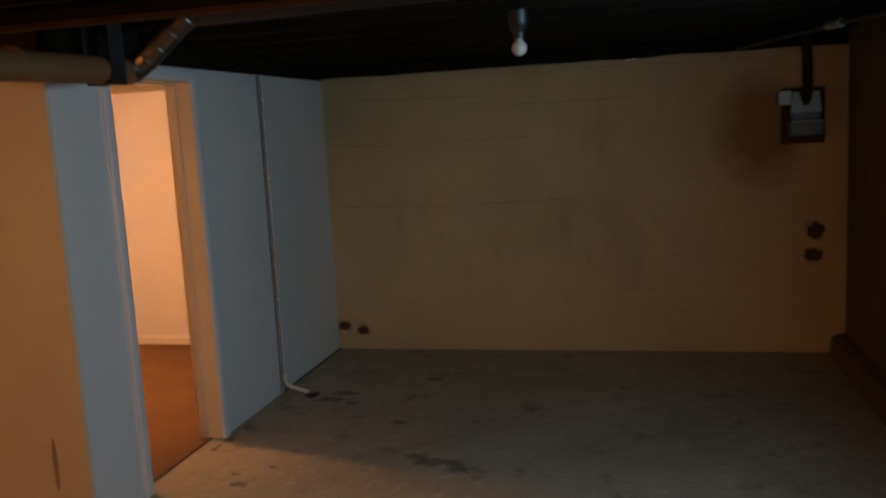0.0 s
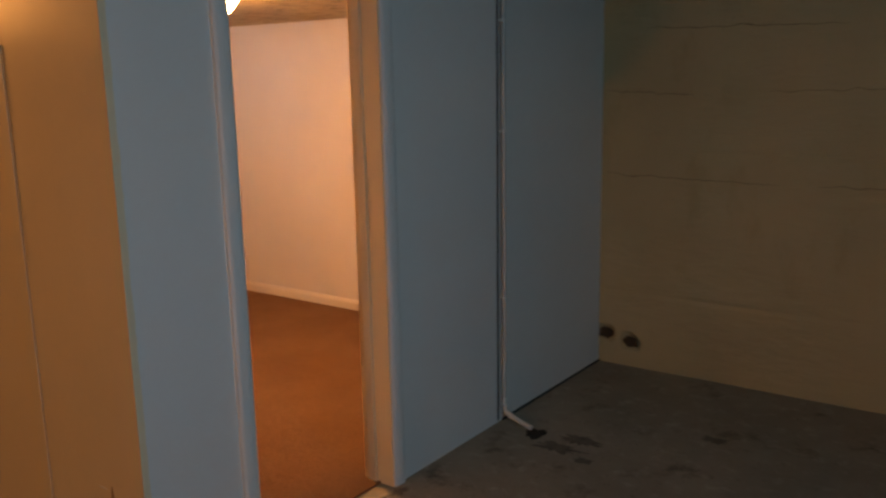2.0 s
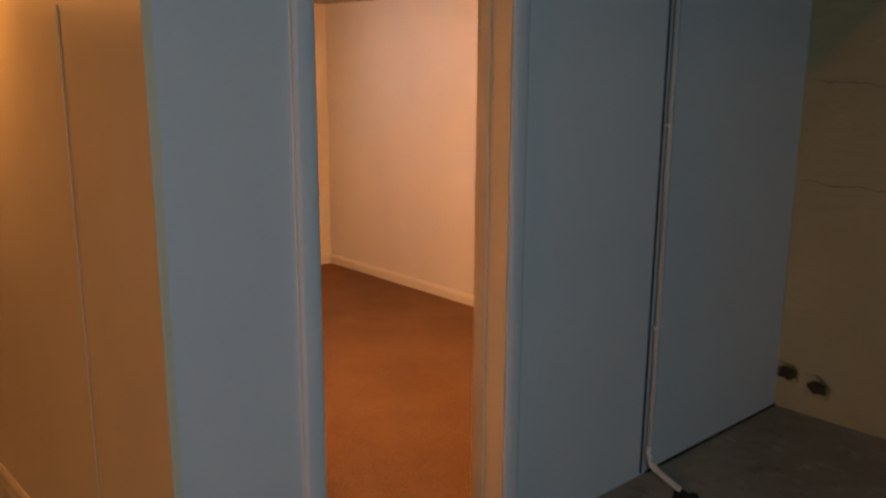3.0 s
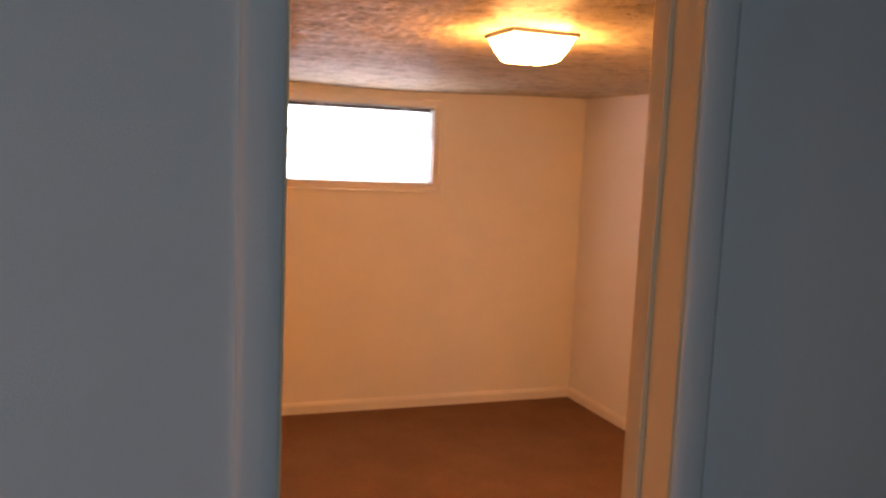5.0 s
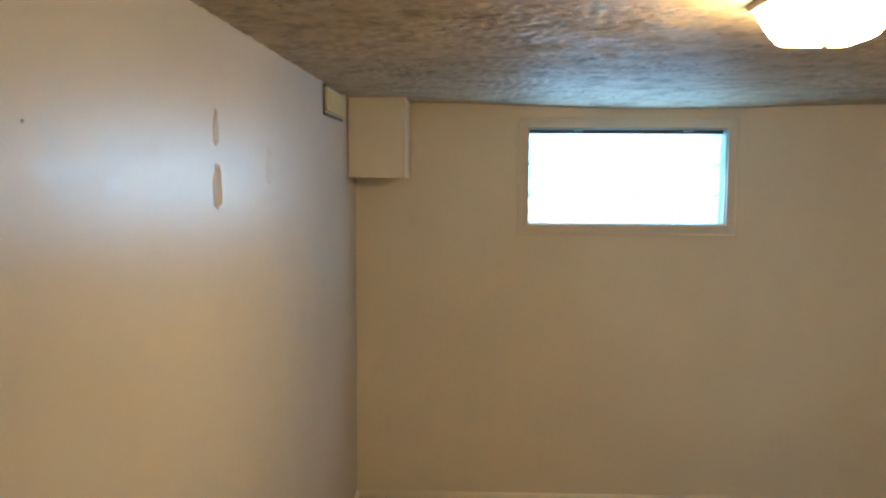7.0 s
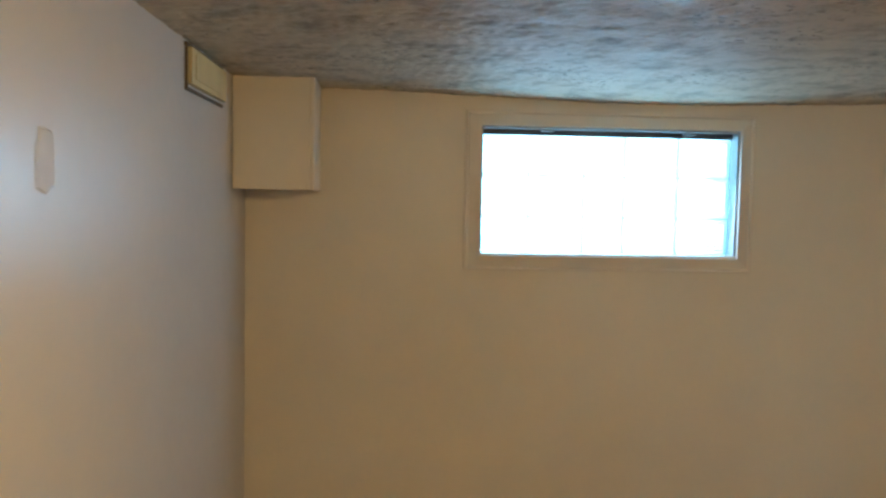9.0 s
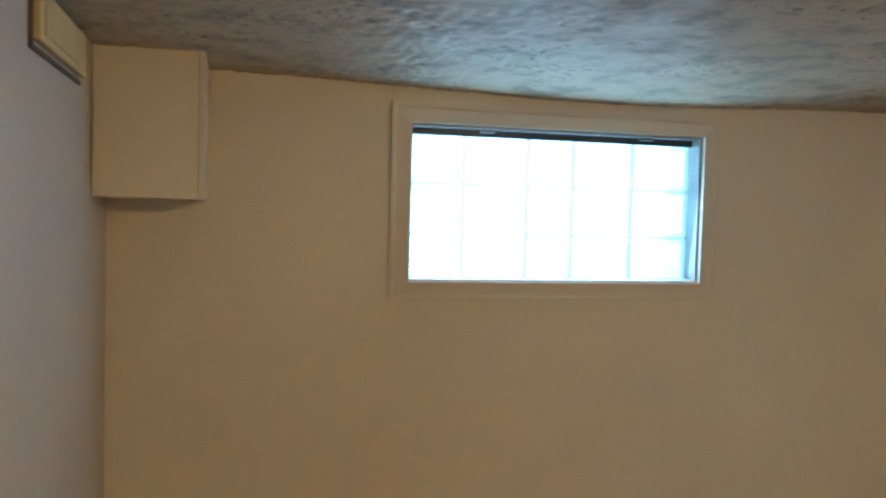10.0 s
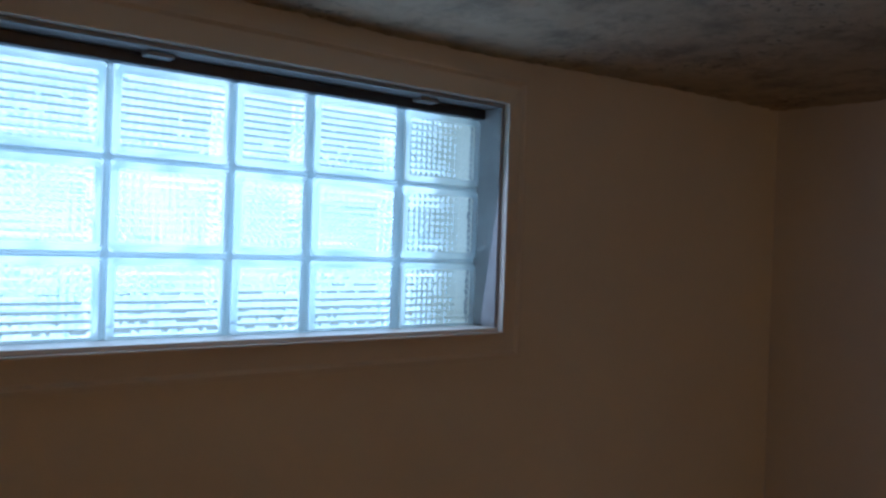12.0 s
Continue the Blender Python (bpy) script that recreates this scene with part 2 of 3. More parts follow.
def add_sweep(bm, pts, radius, seg=16, wobble=None):
    """A round pipe through the points; radius may vary with the index."""
    pts = [Vector(p) for p in pts]
    rings = []
    up = Vector((0.3, 0.2, 1)).normalized()
    for i, p in enumerate(pts):
        d = (pts[min(i + 1, len(pts) - 1)] - pts[max(i - 1, 0)]).normalized()
        u = d.cross(up).normalized()
        w = d.cross(u)
        r = radius if wobble is None else radius * wobble(i)
        rings.append([bm.verts.new(p + (u * math.cos(k * math.tau / seg) + w * math.sin(k * math.tau / seg)) * r) for k in range(seg)])
    for a, b in zip(rings, rings[1:]):
        for k in range(seg):
            bm.faces.new((a[k], a[(k + 1) % seg], b[(k + 1) % seg], b[k]))
    bm.faces.new(rings[0][::-1])
    bm.faces.new(rings[-1])


def add_lathe(bm, profile, at, seg=24):
    """Profile of (radius, height), turned about z."""
    rings = []
    for r, z in profile:
        rings.append([bm.verts.new((at[0] + r * math.cos(k * math.tau / seg), at[1] + r * math.sin(k * math.tau / seg), at[2] + z)) for k in range(seg)])
    for a, b in zip(rings, rings[1:]):
        for k in range(seg):
            bm.faces.new((a[k], a[(k + 1) % seg], b[(k + 1) % seg], b[k]))
    bm.faces.new(rings[0][::-1])
    bm.faces.new(rings[-1])


def add_moulding(bm, a, b, across, out, profile, cut_a=0.0, cut_b=0.0):
    """A moulding from a to b: profile points (u across, v out); the ends lean by cut per unit of u, for mitres."""
    a, b, across, out = Vector(a), Vector(b), Vector(across), Vector(out)
    d = (b - a).normalized()
    ra = [bm.verts.new(a + across * u + out * v + d * (cut_a * u)) for u, v in profile]
    rb = [bm.verts.new(b + across * u + out * v - d * (cut_b * u)) for u, v in profile]
    n = len(profile)
    for k in range(n):
        bm.faces.new((ra[k], ra[(k + 1) % n], rb[(k + 1) % n], rb[k]))
    bm.faces.new(ra[::-1])
    bm.faces.new(rb)


def finish(bm, name, smooth=False):
    bmesh.ops.recalc_face_normals(bm, faces=bm.faces)
    me = bpy.data.meshes.new(name)
    bm.to_mesh(me)
    bm.free()
    if smooth:
        me.shade_smooth()
        me.set_sharp_from_angle(angle=radians(40))
    return me


def part(name, bm, material, parent=None, label="", smooth=False):
    """Links a bmesh as one mesh object, under a thing or a part if one is given."""
    me = finish(bm, name, smooth)
    me.materials.append(material)
    ob = new(name, me)
    if parent is not None:
        ob.parent = parent
    if label:
        ob["label"] = label
    return ob


def boxes(name, material, *spans, bevel=0.0):
    bm = bmesh.new()
    for lo, hi in spans:
        add_box(bm, lo, hi, bevel)
    return part(name, bm, material)


def structure(ob, label, category):
    return tagged(ob, label, category, kind="structure")


def thing(name, at, label, category, group=""):
    e = new(name)
    e.location = at
    e.empty_display_size = 0.05
    return tagged(e, label, category, group)


# ---- plan, in metres ----
PX0, PX1 = -0.912, 2.021      # partition: outer corner, concrete wall
T = 0.12                      # partition thickness
OL, OR, OH = -0.494, 0.179, 1.895   # door opening
RW, RE, RN = -0.722, 2.077, 3.731   # finished room: west, east, window wall
ZC = 1.985                    # finished ceiling
SOUTH, WEST, NORTH = -3.49, -6.2, 4.6
PT = 1.966                    # top of the partition
DECK = 2.22                   # floor boards over the joists
WL, WR, WB, WT = 0.099, 1.037, 1.405, 1.864  # window opening
J = 0.02                      # door lining thickness

# ---- large structure ----
structure(boxes("floor", M_FLOOR, ((WEST - 0.2, SOUTH - 0.25, -0.15), (RE + 0.25, NORTH + 0.2, 0.0))), "stained grey bare concrete basement floor", "floor")
structure(boxes("carpet_floor", M_CARPET, ((RW, T * 0.5, -0.02), (RE, RN, 0.008))), "brown cut-pile carpet of the finished room", "carpet")

structure(boxes("wall_partition", M_PART,
    ((PX0 + 0.012, 0, 0), (OL - J, T, PT)),
    ((OR + J, 0, 0), (PX1, T, PT)),
    ((OL - J, 0, OH + J), (OR + J, T, PT))), "white painted partition wall with a doorway", "wall")
structure(boxes("wall_room_west", M_PASSAGE, ((PX0, 0.002, 0), (PX0 + 0.012, T, PT)), ((PX0, T, 0), (RW - 0.02, RN, PT))), "cream painted wall of the passage", "wall")
structure(boxes("wall_room_west_lining", M_WALL_GLOSS_DIM, ((RW - 0.02, T, 0), (RW, RN, ZC + 0.05))), "glossy white painted wall, shade in its colour", "wall")
structure(boxes("wall_door_return", M_WALL_GLOSS_DIM, ((RW, T, 0.0), (OL - J - 0.004, T + 0.12, ZC + 0.03))), "narrow glossy painted return beside the door, shade in its colour", "wall")
structure(boxes("wall_window", M_WALL,
    ((PX0, RN, 0), (WL, RN + 0.26, DECK)),
    ((WR, RN, 0), (RE + 0.25, RN + 0.26, DECK)),
    ((WL, RN, 0), (WR, RN + 0.26, WB)),
    ((WL, RN, WT), (WR, RN + 0.26, DECK))), "cream painted wall with a glass block window", "wall")
structure(boxes("wall_room_east", M_WALL_EAST, ((RE, T, 0), (RE + 0.25, RN, DECK))), "cream painted wall of the finished room", "wall")
structure(boxes("wall_room_south_lining", M_WALL,
    ((OR + J + 0.05, T, 0), (RE, T + 0.012, ZC + 0.02)),
    ((OL - J, T, OH + J + 0.05), (OR + J + 0.05, T + 0.012, ZC + 0.02))), "cream painted back of the partition", "wall")


def concrete_wall():
    """A poured wall: shallow board marks, a ragged top edge and two broken-out holes near the floor."""
    bm = bmesh.new()
    ny, nz = 140, 90
    y0, y1, z1 = SOUTH, 0.0, 1.975
    marks = (0.42, 0.98, 1.18, 1.52, 1.74)
    grid = []
    for i in range(ny + 1):
        row = []
        for k in range(nz + 1):
            y, z = y0 + (y1 - y0) * i / ny, z1 * k / nz
            d = 0.006 * noise.noise((y * 2.1, z * 2.3, 0.0)) + 0.003 * noise.noise((y * 9, z * 14, 3.0))
            for j, mz in enumerate(marks):
                line = mz + 0.02 * noise.noise((y * 1.5, j * 7.0, 1.0))
                run = noise.noise((y * 0.9, j * 3.1, 9.0)) + 0.15
                if run > 0:
                    d += 0.008 * math.exp(-((z - line) / 0.012) ** 2) * min(1, run * 4)
            for hy, hz, hr in ((-0.045, 0.17, 0.045), (-0.19, 0.142, 0.05), (-3.3, 0.81, 0.06), (-3.29, 0.64, 0.055)):
                q = math.hypot((y - hy), (z - hz)) / (hr * (1 + 0.35 * noise.noise((y * 30, z * 30, 5.0))))
                d += 0.05 * max(0.0, 1 - q) ** 0.5 if q < 1 else 0
            zz = z if k < nz else z + 0.018 * noise.noise((y * 3.0, 0.0, 12.0))
            row.append(bm.verts.new((PX1 + d, y, zz)))
        grid.append(row)
    for i in range(ny):
        for k in range(nz):
            bm.faces.new((grid[i][k], grid[i + 1][k], grid[i + 1][k + 1], grid[i][k + 1]))
    for i in range(ny):
        a, b = grid[i][nz], grid[i + 1][nz]
        c, d = bm.verts.new((PX1 + 0.28, a.co.y, a.co.z)), bm.verts.new((PX1 + 0.28, b.co.y, b.co.z))
        bm.faces.new((a, b, d, c))
    add_box(bm, (PX1 + 0.12, y0, 0), (PX1 + 0.3, y1 + T, 1.9))
    ob = part("wall_concrete", bm, M_CONC)
    return structure(ob, "tan painted poured concrete wall with cracks and holes", "wall")


concrete_wall()
# Painted much darker than the other concrete, so the colour carries its shade
structure(boxes("wall_south", M_SOUTH_SHADE,
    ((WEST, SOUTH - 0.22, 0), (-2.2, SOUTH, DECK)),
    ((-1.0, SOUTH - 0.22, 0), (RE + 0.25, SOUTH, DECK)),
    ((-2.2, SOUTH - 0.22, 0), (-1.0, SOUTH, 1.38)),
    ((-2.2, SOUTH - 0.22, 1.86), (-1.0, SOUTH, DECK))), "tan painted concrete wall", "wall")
structure(boxes("wall_west", M_CONC, ((WEST - 0.2, SOUTH - 0.22, 0), (WEST, NORTH + 0.2, DECK))), "tan painted concrete wall", "wall")
structure(boxes("wall_north", M_PASSAGE, ((WEST, NORTH, 0), (PX0, NORTH + 0.2, DECK)), ((PX0, RN + 0.26, 0), (PX0 + 0.2, NORTH + 0.2, DECK))), "cream painted end wall of the passage", "wall")
# Second box is added, holding the shade above the passage wall in near-black wood
structure(boxes("top_plate", M_JOIST_SHADED, ((PX0, 0.012, PT), (PX1, T, DECK)), ((PX0 + 0.012, T, PT), (RW - 0.02, RN, DECK))), "wooden plate over the partition, darkened as in shade", "beam")
structure(boxes("sill_plate", M_JOIST_SHADED, ((PX1 + 0.06, SOUTH, 1.985), (PX1 + 0.3, T, 2.06))), "wooden sill plate on the concrete wall, darkened as in shade", "beam")
structure(boxes("rim_joist", M_JOIST_SHADED, ((PX1 + 0.2, SOUTH, 2.06), (PX1 + 0.3, T, DECK))), "wooden rim joist, darkened as in shade", "beam")


def joist_ceiling():
    x = 1.825
    while x > WEST:
        far = -0.002 if x > PX0 - 0.05 else NORTH
        bm = bmesh.new()
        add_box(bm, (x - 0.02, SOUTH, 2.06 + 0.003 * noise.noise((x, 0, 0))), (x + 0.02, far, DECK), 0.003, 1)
        structure(part("joist", bm, M_JOIST_SHADED), "old wooden floor joist overhead, darkened as in shade", "joist")
        x -= 0.405
    bm = bmesh.new()
    yy = SOUTH
    while yy < NORTH:
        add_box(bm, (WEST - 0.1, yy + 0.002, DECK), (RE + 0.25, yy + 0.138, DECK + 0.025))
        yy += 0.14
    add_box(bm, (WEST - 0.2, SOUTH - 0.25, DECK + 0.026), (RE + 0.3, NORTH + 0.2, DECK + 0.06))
    return structure(part("ceiling_boards", bm, M_JOIST_SHADED), "bare wooden boards above the joists, darkened as in shade", "ceiling")


joist_ceiling()
structure(boxes("girder", M_JOIST_SHADED, ((-1.283, SOUTH, 2.0235), (-1.252, NORTH, 2.0595))), "old wooden board under the floor joists, darkened as in shade", "beam")
structure(boxes("cross_beam", M_BEAM, ((-1.29, SOUTH, 2.003), (-1.245, NORTH, 2.023)), bevel=0.004), "brown wooden strapping board under the floor joists", "beam")


def stipple_ceiling():
    """The finished ceiling, dabbed and swirled by hand."""
    nx, ny = 330, 430
    xs, ys = np.linspace(RW, RE, nx), np.linspace(T, RN, ny)
    verts = []
    for y in ys:
        for x in xs:
            w = Vector((x * 3, y * 3, 0))
            sx, sy = x + 0.05 * noise.noise(w), y + 0.05 * noise.noise(w + Vector((7, 3, 1)))
            h = 0.55 * abs(noise.noise((sx * 14, sy * 16, 2.0))) + 0.5 * abs(noise.noise((sx * 27, sy * 27, 2.0))) + 0.6 * abs(noise.noise((sx * 29, sy * 29, 6.0)))
            sag = 0.030 * math.exp(-((RN - y) / 0.30) ** 2 - ((x - 0.7) / 0.75) ** 2)
            verts.append((x, y, ZC - sag - 0.0075 * (0.75 - h)))
    faces = [(j * nx + i, (j + 1) * nx + i, (j + 1) * nx + i + 1, j * nx + i + 1) for j in range(ny - 1) for i in range(nx - 1)]
    me = bpy.data.meshes.new("ceiling")
    me.from_pydata(verts, [], faces)
    me.shade_smooth()
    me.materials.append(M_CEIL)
    structure(new("ceiling", me), "white ceiling with a hand-dabbed stipple texture, shade in its colour", "ceiling")
    structure(boxes("ceiling_board", M_JOIST_SHADED, ((RW - 0.02, T, ZC + 0.02), (RE, RN, ZC + 0.06))), "board above the stippled ceiling", "ceiling")


stipple_ceiling()

# ---- trim ----
BASE = [(0, 0), (0, 0.013), (0.05, 0.013), (0.062, 0.009), (0.072, 0.004), (0.072, 0)]


def baseboard(a, b, out, material=M_TRIM):
    bm = bmesh.new()
    add_moulding(bm, a, b, (0, 0, 1), out, BASE)
    return structure(part("baseboard", bm, material), "white painted baseboard", "baseboard")


baseboard((RW + 0.014, RN, 0.006), (RE - 0.014, RN, 0.006), (0, -1, 0))
baseboard((RE, T + 0.026, 0.006), (RE, RN, 0.006), (-1, 0, 0))
baseboard((RW, T + 0.12, 0.006), (RW, RN, 0.006), (1, 0, 0))
baseboard((OR + 0.1, T + 0.012, 0.006), (RE - 0.014, T + 0.012, 0.006), (0, 1, 0))
baseboard((PX0, 0.02, 0.0), (PX0, NORTH, 0.0), (-1, 0, 0), M_PASSAGE)

CASING = [(0, 0), (0, 0.009), (0.006, 0.013), (0.018, 0.015), (0.05, 0.017), (0.058, 0.015), (0.062, 0.011), (0.062, 0)]


def door_frame():
    d = thing("door_1", (0, 0, 0), "doorway lined and cased in white painted wood", "door frame")
    d["kind"] = "structure"
    for name, lo, hi in (("left_jamb", (OL - J, -0.004, 0), (OL, T + 0.02, OH)), ("right_jamb", (OR, -0.004, 0), (OR + J, T + 0.02, OH)),
                         ("head_jamb", (OL - J, -0.004, OH), (OR + J, T + 0.02, OH + J))):
        bm = bmesh.new()
        add_box(bm, lo, hi, 0.002)
        part(name, bm, M_JAMB, d)
    for name, lo, hi in (("left_stop", (OL, 0.075, 0), (OL + 0.011, 0.115, OH - 0.011)), ("right_stop", (OR - 0.011, 0.075, 0), (OR, 0.115, OH - 0.011)),
                         ("head_stop", (OL, 0.075, OH - 0.011), (OR, 0.115, OH))):
        bm = bmesh.new()
        add_box(bm, lo, hi, 0.003)
        part(name, bm, M_JAMB, d)
    for y, o in ((0, -1), (T + 0.012, 1)):
        bm = bmesh.new()
        add_moulding(bm, (OR + 0.006, y, 0), (OR + 0.006, y, OH + 0.006), (1, 0, 0), (0, o, 0), CASING, 0, -1)
        part("right_casing", bm, M_TRIM if o > 0 else M_PART, d, smooth=True)
        bm = bmesh.new()
        add_moulding(bm, (OL - 0.006, y, OH + 0.006), (OR + 0.006, y, OH + 0.006), (0, 0, 1), (0, o, 0), CASING, -1, -1)
        part("head_casing", bm, M_TRIM if o > 0 else M_PART, d, smooth=True)
        if o < 0:
            bm = bmesh.new()
            add_moulding(bm, (OL - 0.006, y, 0), (OL - 0.006, y, OH + 0.006), (-1, 0, 0), (0, o, 0), CASING, 0, -1)
            part("left_casing", bm, M_PART, d, smooth=True)
    return d


door_frame()


def glass_block(w, h, depth, seed, parent):
    """A hollow pressed block: a rounded rim of frosted edge glass and a front face with a waffle of small lenses."""
    rng = random.Random(seed)
    rim = 0.016
    bm = bmesh.new()
    # rim: rounded frame from the outer outline to the inset
    def loop(inset, y, corner):
        pts = []
        for cx, cz, a0 in ((w / 2, h / 2, 0), (-w / 2, h / 2, 90), (-w / 2, -h / 2, 180), (w / 2, -h / 2, 270)):
            sx, sz = (1 if cx > 0 else -1), (1 if cz > 0 else -1)
            r = corner
            ox, oz = cx - sx * (inset + r), cz - sz * (inset + r)
            for k in range(4):
                a = radians(a0 + 30 * k)
                pts.append(bm.verts.new((ox + r * math.cos(a), y, oz + r * math.sin(a))))
        return pts
    ls = [loop(0, 0.03, 0.012), loop(0, 0.008, 0.012), loop(0.003, 0.002, 0.011), loop(0.008, 0.0, 0.009), loop(rim, 0.003, 0.006)]
    for a, b in zip(ls, ls[1:]):
        for k in range(len(a)):
            bm.faces.new((a[k], a[(k + 1) % len(a)], b[(k + 1) % len(b)], b[k]))
    e = part("glass_block", bm, M_EDGE, parent, smooth=True)
    bm = bmesh.new()
    fw, fh = w - 2 * rim, h - 2 * rim
    nx, nz = max(6, round(fw / 0.013)), max(6, round(fh / 0.013))
    sub = 3
    g = []
    for k in range(nz * sub + 1):
        row = []
        for i in range(nx * sub + 1):
            u, v = i / sub, k / sub
            lens = abs(math.sin(math.pi * u)) * 0.5 + abs(math.sin(math.pi * v)) * 1.05
            row.append(bm.verts.new((-fw / 2 + fw * i / (nx * sub), 0.0078 - 0.0048 * lens + 0.0004 * rng.random(), -fh / 2 + fh * k / (nz * sub))))
        g.append(row)
    for k in range(nz * sub):
        for i in range(nx * sub):
            bm.faces.new((g[k][i], g[k][i + 1], g[k + 1][i + 1], g[k + 1][i]))
    part("front_face", bm, M_BLOCK, e, smooth=True)
    bm = bmesh.new()
    g = []
    n = nz * 4
    for k in range(n + 1):
        v = k / 4
        z = -fh / 2 + fh * k / n
        y = depth - 0.004 + 0.0013 * abs(math.sin(math.pi * v))
        g.append([bm.verts.new((-fw / 2, y, z)), bm.verts.new((fw / 2, y, z))])
    for a, b in zip(g, g[1:]):
        bm.faces.new((a[0], a[1], b[1], b[0]))
    part("back_face", bm, M_BLOCK, e, smooth=True)
    for o in (e, *e.children):
        o.visible_shadow = False
    return e


def window():
    w = thing("window_1", (0, 0, 0), "high glass block window in a white painted casing", "window")
    w["kind"] = "structure"
    prof = [(0, 0), (0, 0.019), (0.005, 0.020), (0.02, 0.012), (0.04, 0.010), (0.046, 0.017), (0.055, 0.017), (0.055, 0)]
    y, o = RN, (0, -1, 0)
    for name, a, b, ac in (("bottom_casing", (WL, y, WB), (WR, y, WB), (0, 0, -1)), ("top_casing", (WL, y, WT), (WR, y, WT), (0, 0, 1)),
                           ("left_casing", (WL, y, WB), (WL, y, WT), (-1, 0, 0)), ("right_casing", (WR, y, WB), (WR, y, WT), (1, 0, 0))):
        bm = bmesh.new()
        add_moulding(bm, a, b, ac, o, prof, -1, -1)
        part(name, bm, M_TRIM, w, smooth=True)
    t = 0.008
    for name, lo, hi in (("sill", (WL, RN - 0.006, WB), (WR, RN + 0.1, WB + t)), ("left_reveal", (WL, RN - 0.003, WB + t), (WL + t, RN + 0.1, WT)),
                         ("right_reveal", (WR - t, RN - 0.003, WB + t), (WR, RN + 0.1, WT)), ("head_reveal", (WL + t, RN - 0.003, WT - t), (WR - t, RN + 0.1, WT))):
        bm = bmesh.new()
        add_box(bm, lo, hi, 0.002)
        part(name, bm, M_TRIM if name == "sill" else M_REVEAL, w, "" if name == "sill" else "grimy grey window lining")
    for x in (0.34, 0.86):
        bm = bmesh.new()
        add_box(bm, (x - 0.022, RN + 0.015, WT - t - 0.009), (x + 0.022, RN + 0.043, WT - t - 0.001), 0.003)
        part("clip", bm, M_REVEAL, w)
    bm = bmesh.new()
    add_box(bm, (WL + t, RN + 0.045, WT - 0.028), (WR - t, RN + 0.08, WT - t), 0.003)
    part("head_bar", bm, M_DARKMETAL, w, "dark metal bar above the glass blocks")
    return w


window_1 = window()

YG = RN + 0.060
cols = [(0.081, 0.281), (0.281, 0.485), (0.485, 0.635), (0.635, 0.835), (0.835, 1.035)]
rows = [(1.693, 1.840), (1.544, 1.693), (1.400, 1.544)]
seed = 0
for (z0, z1) in rows:
    for (x0, x1) in cols:
        seed += 1
        b = glass_block(x1 - x0 - 0.003, z1 - z0 - 0.003, 0.075, seed, window_1)
        b.location = ((x0 + x1) / 2, YG, (z0 + z1) / 2)


def mortar():
    bm = bmesh.new()
    for x in [c[1] for c in cols[:-1]]:
        add_box(bm, (x - 0.005, YG + 0.006, rows[-1][0]), (x + 0.005, YG + 0.009, rows[0][1]))
    for z in (rows[0][0], rows[1][0]):
        add_box(bm, (cols[0][0], YG + 0.0065, z - 0.005), (cols[-1][1], YG + 0.0085, z + 0.005))
    ob = part("block_joints", bm, M_EDGE)
    ob.visible_shadow = False
    return structure(ob, "pale translucent joints between the glass blocks", "window joint")


mortar()
boxes_out = boxes("backdrop", M_SKY, ((-0.68, RN + 0.6, 0.4), (4.6, RN + 0.62, 3.0)))
structure(boxes_out, "bright overcast daylight outside the window", "sky")

# ---- things of the finished room ----


def corner_box():
    c = thing("boxed_corner", (RW, RN, ZC), "cream painted box casing under the ceiling corner", "boxing")
    c.location = (0, 0, 0)
    bm = bmesh.new()
    add_box(bm, (RW + 0.002, 3.465, 1.625), (-0.478, RN - 0.002, ZC + 0.01), 0.003)
    part("casing_body", bm, M_WALL, c)
    bm = bmesh.new()
    add_box(bm, (-0.478, 3.463, 1.623), (-0.463, RN - 0.002, ZC + 0.01), 0.003)
    part("edge_trim", bm, M_TRIM, c)
    return c


corner_box()


M_GAP = paint("dusty_gap", (0.13, 0.105, 0.07), 0.9)


def wall_panel():
    """A yellowed board let in over the wall, with dark open gaps at its edges."""
    v = thing("access_panel", (0, 0, 0), "yellowed board with dark gaps high on the white wall", "panel")
    y0, y1, z0, z1 = 2.835, 3.285, 1.878, 1.966
    bm = bmesh.new()
    add_box(bm, (RW + 0.001, y0, z0), (RW + 0.016, y1, z1), 0.002)
    part("board", bm, M_YELLOWED, v)
    bm = bmesh.new()
    add_box(bm, (RW + 0.0155, y0 + 0.035, z0 + 0.014), (RW + 0.0185, y1 - 0.10, z1 - 0.012), 0.001)
    part("raised_field", bm, M_YELLOWED, v)
    for lo, hi in (((RW + 0.0005, y0 - 0.014, z0 - 0.008), (RW + 0.006, y0, z1)), ((RW + 0.0005, y0 - 0.014, z0 - 0.016), (RW + 0.006, y1, z0 - 0.008)),
                   ((RW + 0.0005, y0 - 0.02, z1), (RW + 0.007, y1, z1 + 0.01))):
        bm = bmesh.new()
        add_box(bm, lo, hi)
        part("gap", bm, M_GAP, v, "dark open gap")
    return v


wall_panel()


M_PAN = paint("grey_pan_enamel", (0.66, 0.63, 0.57), 0.4)


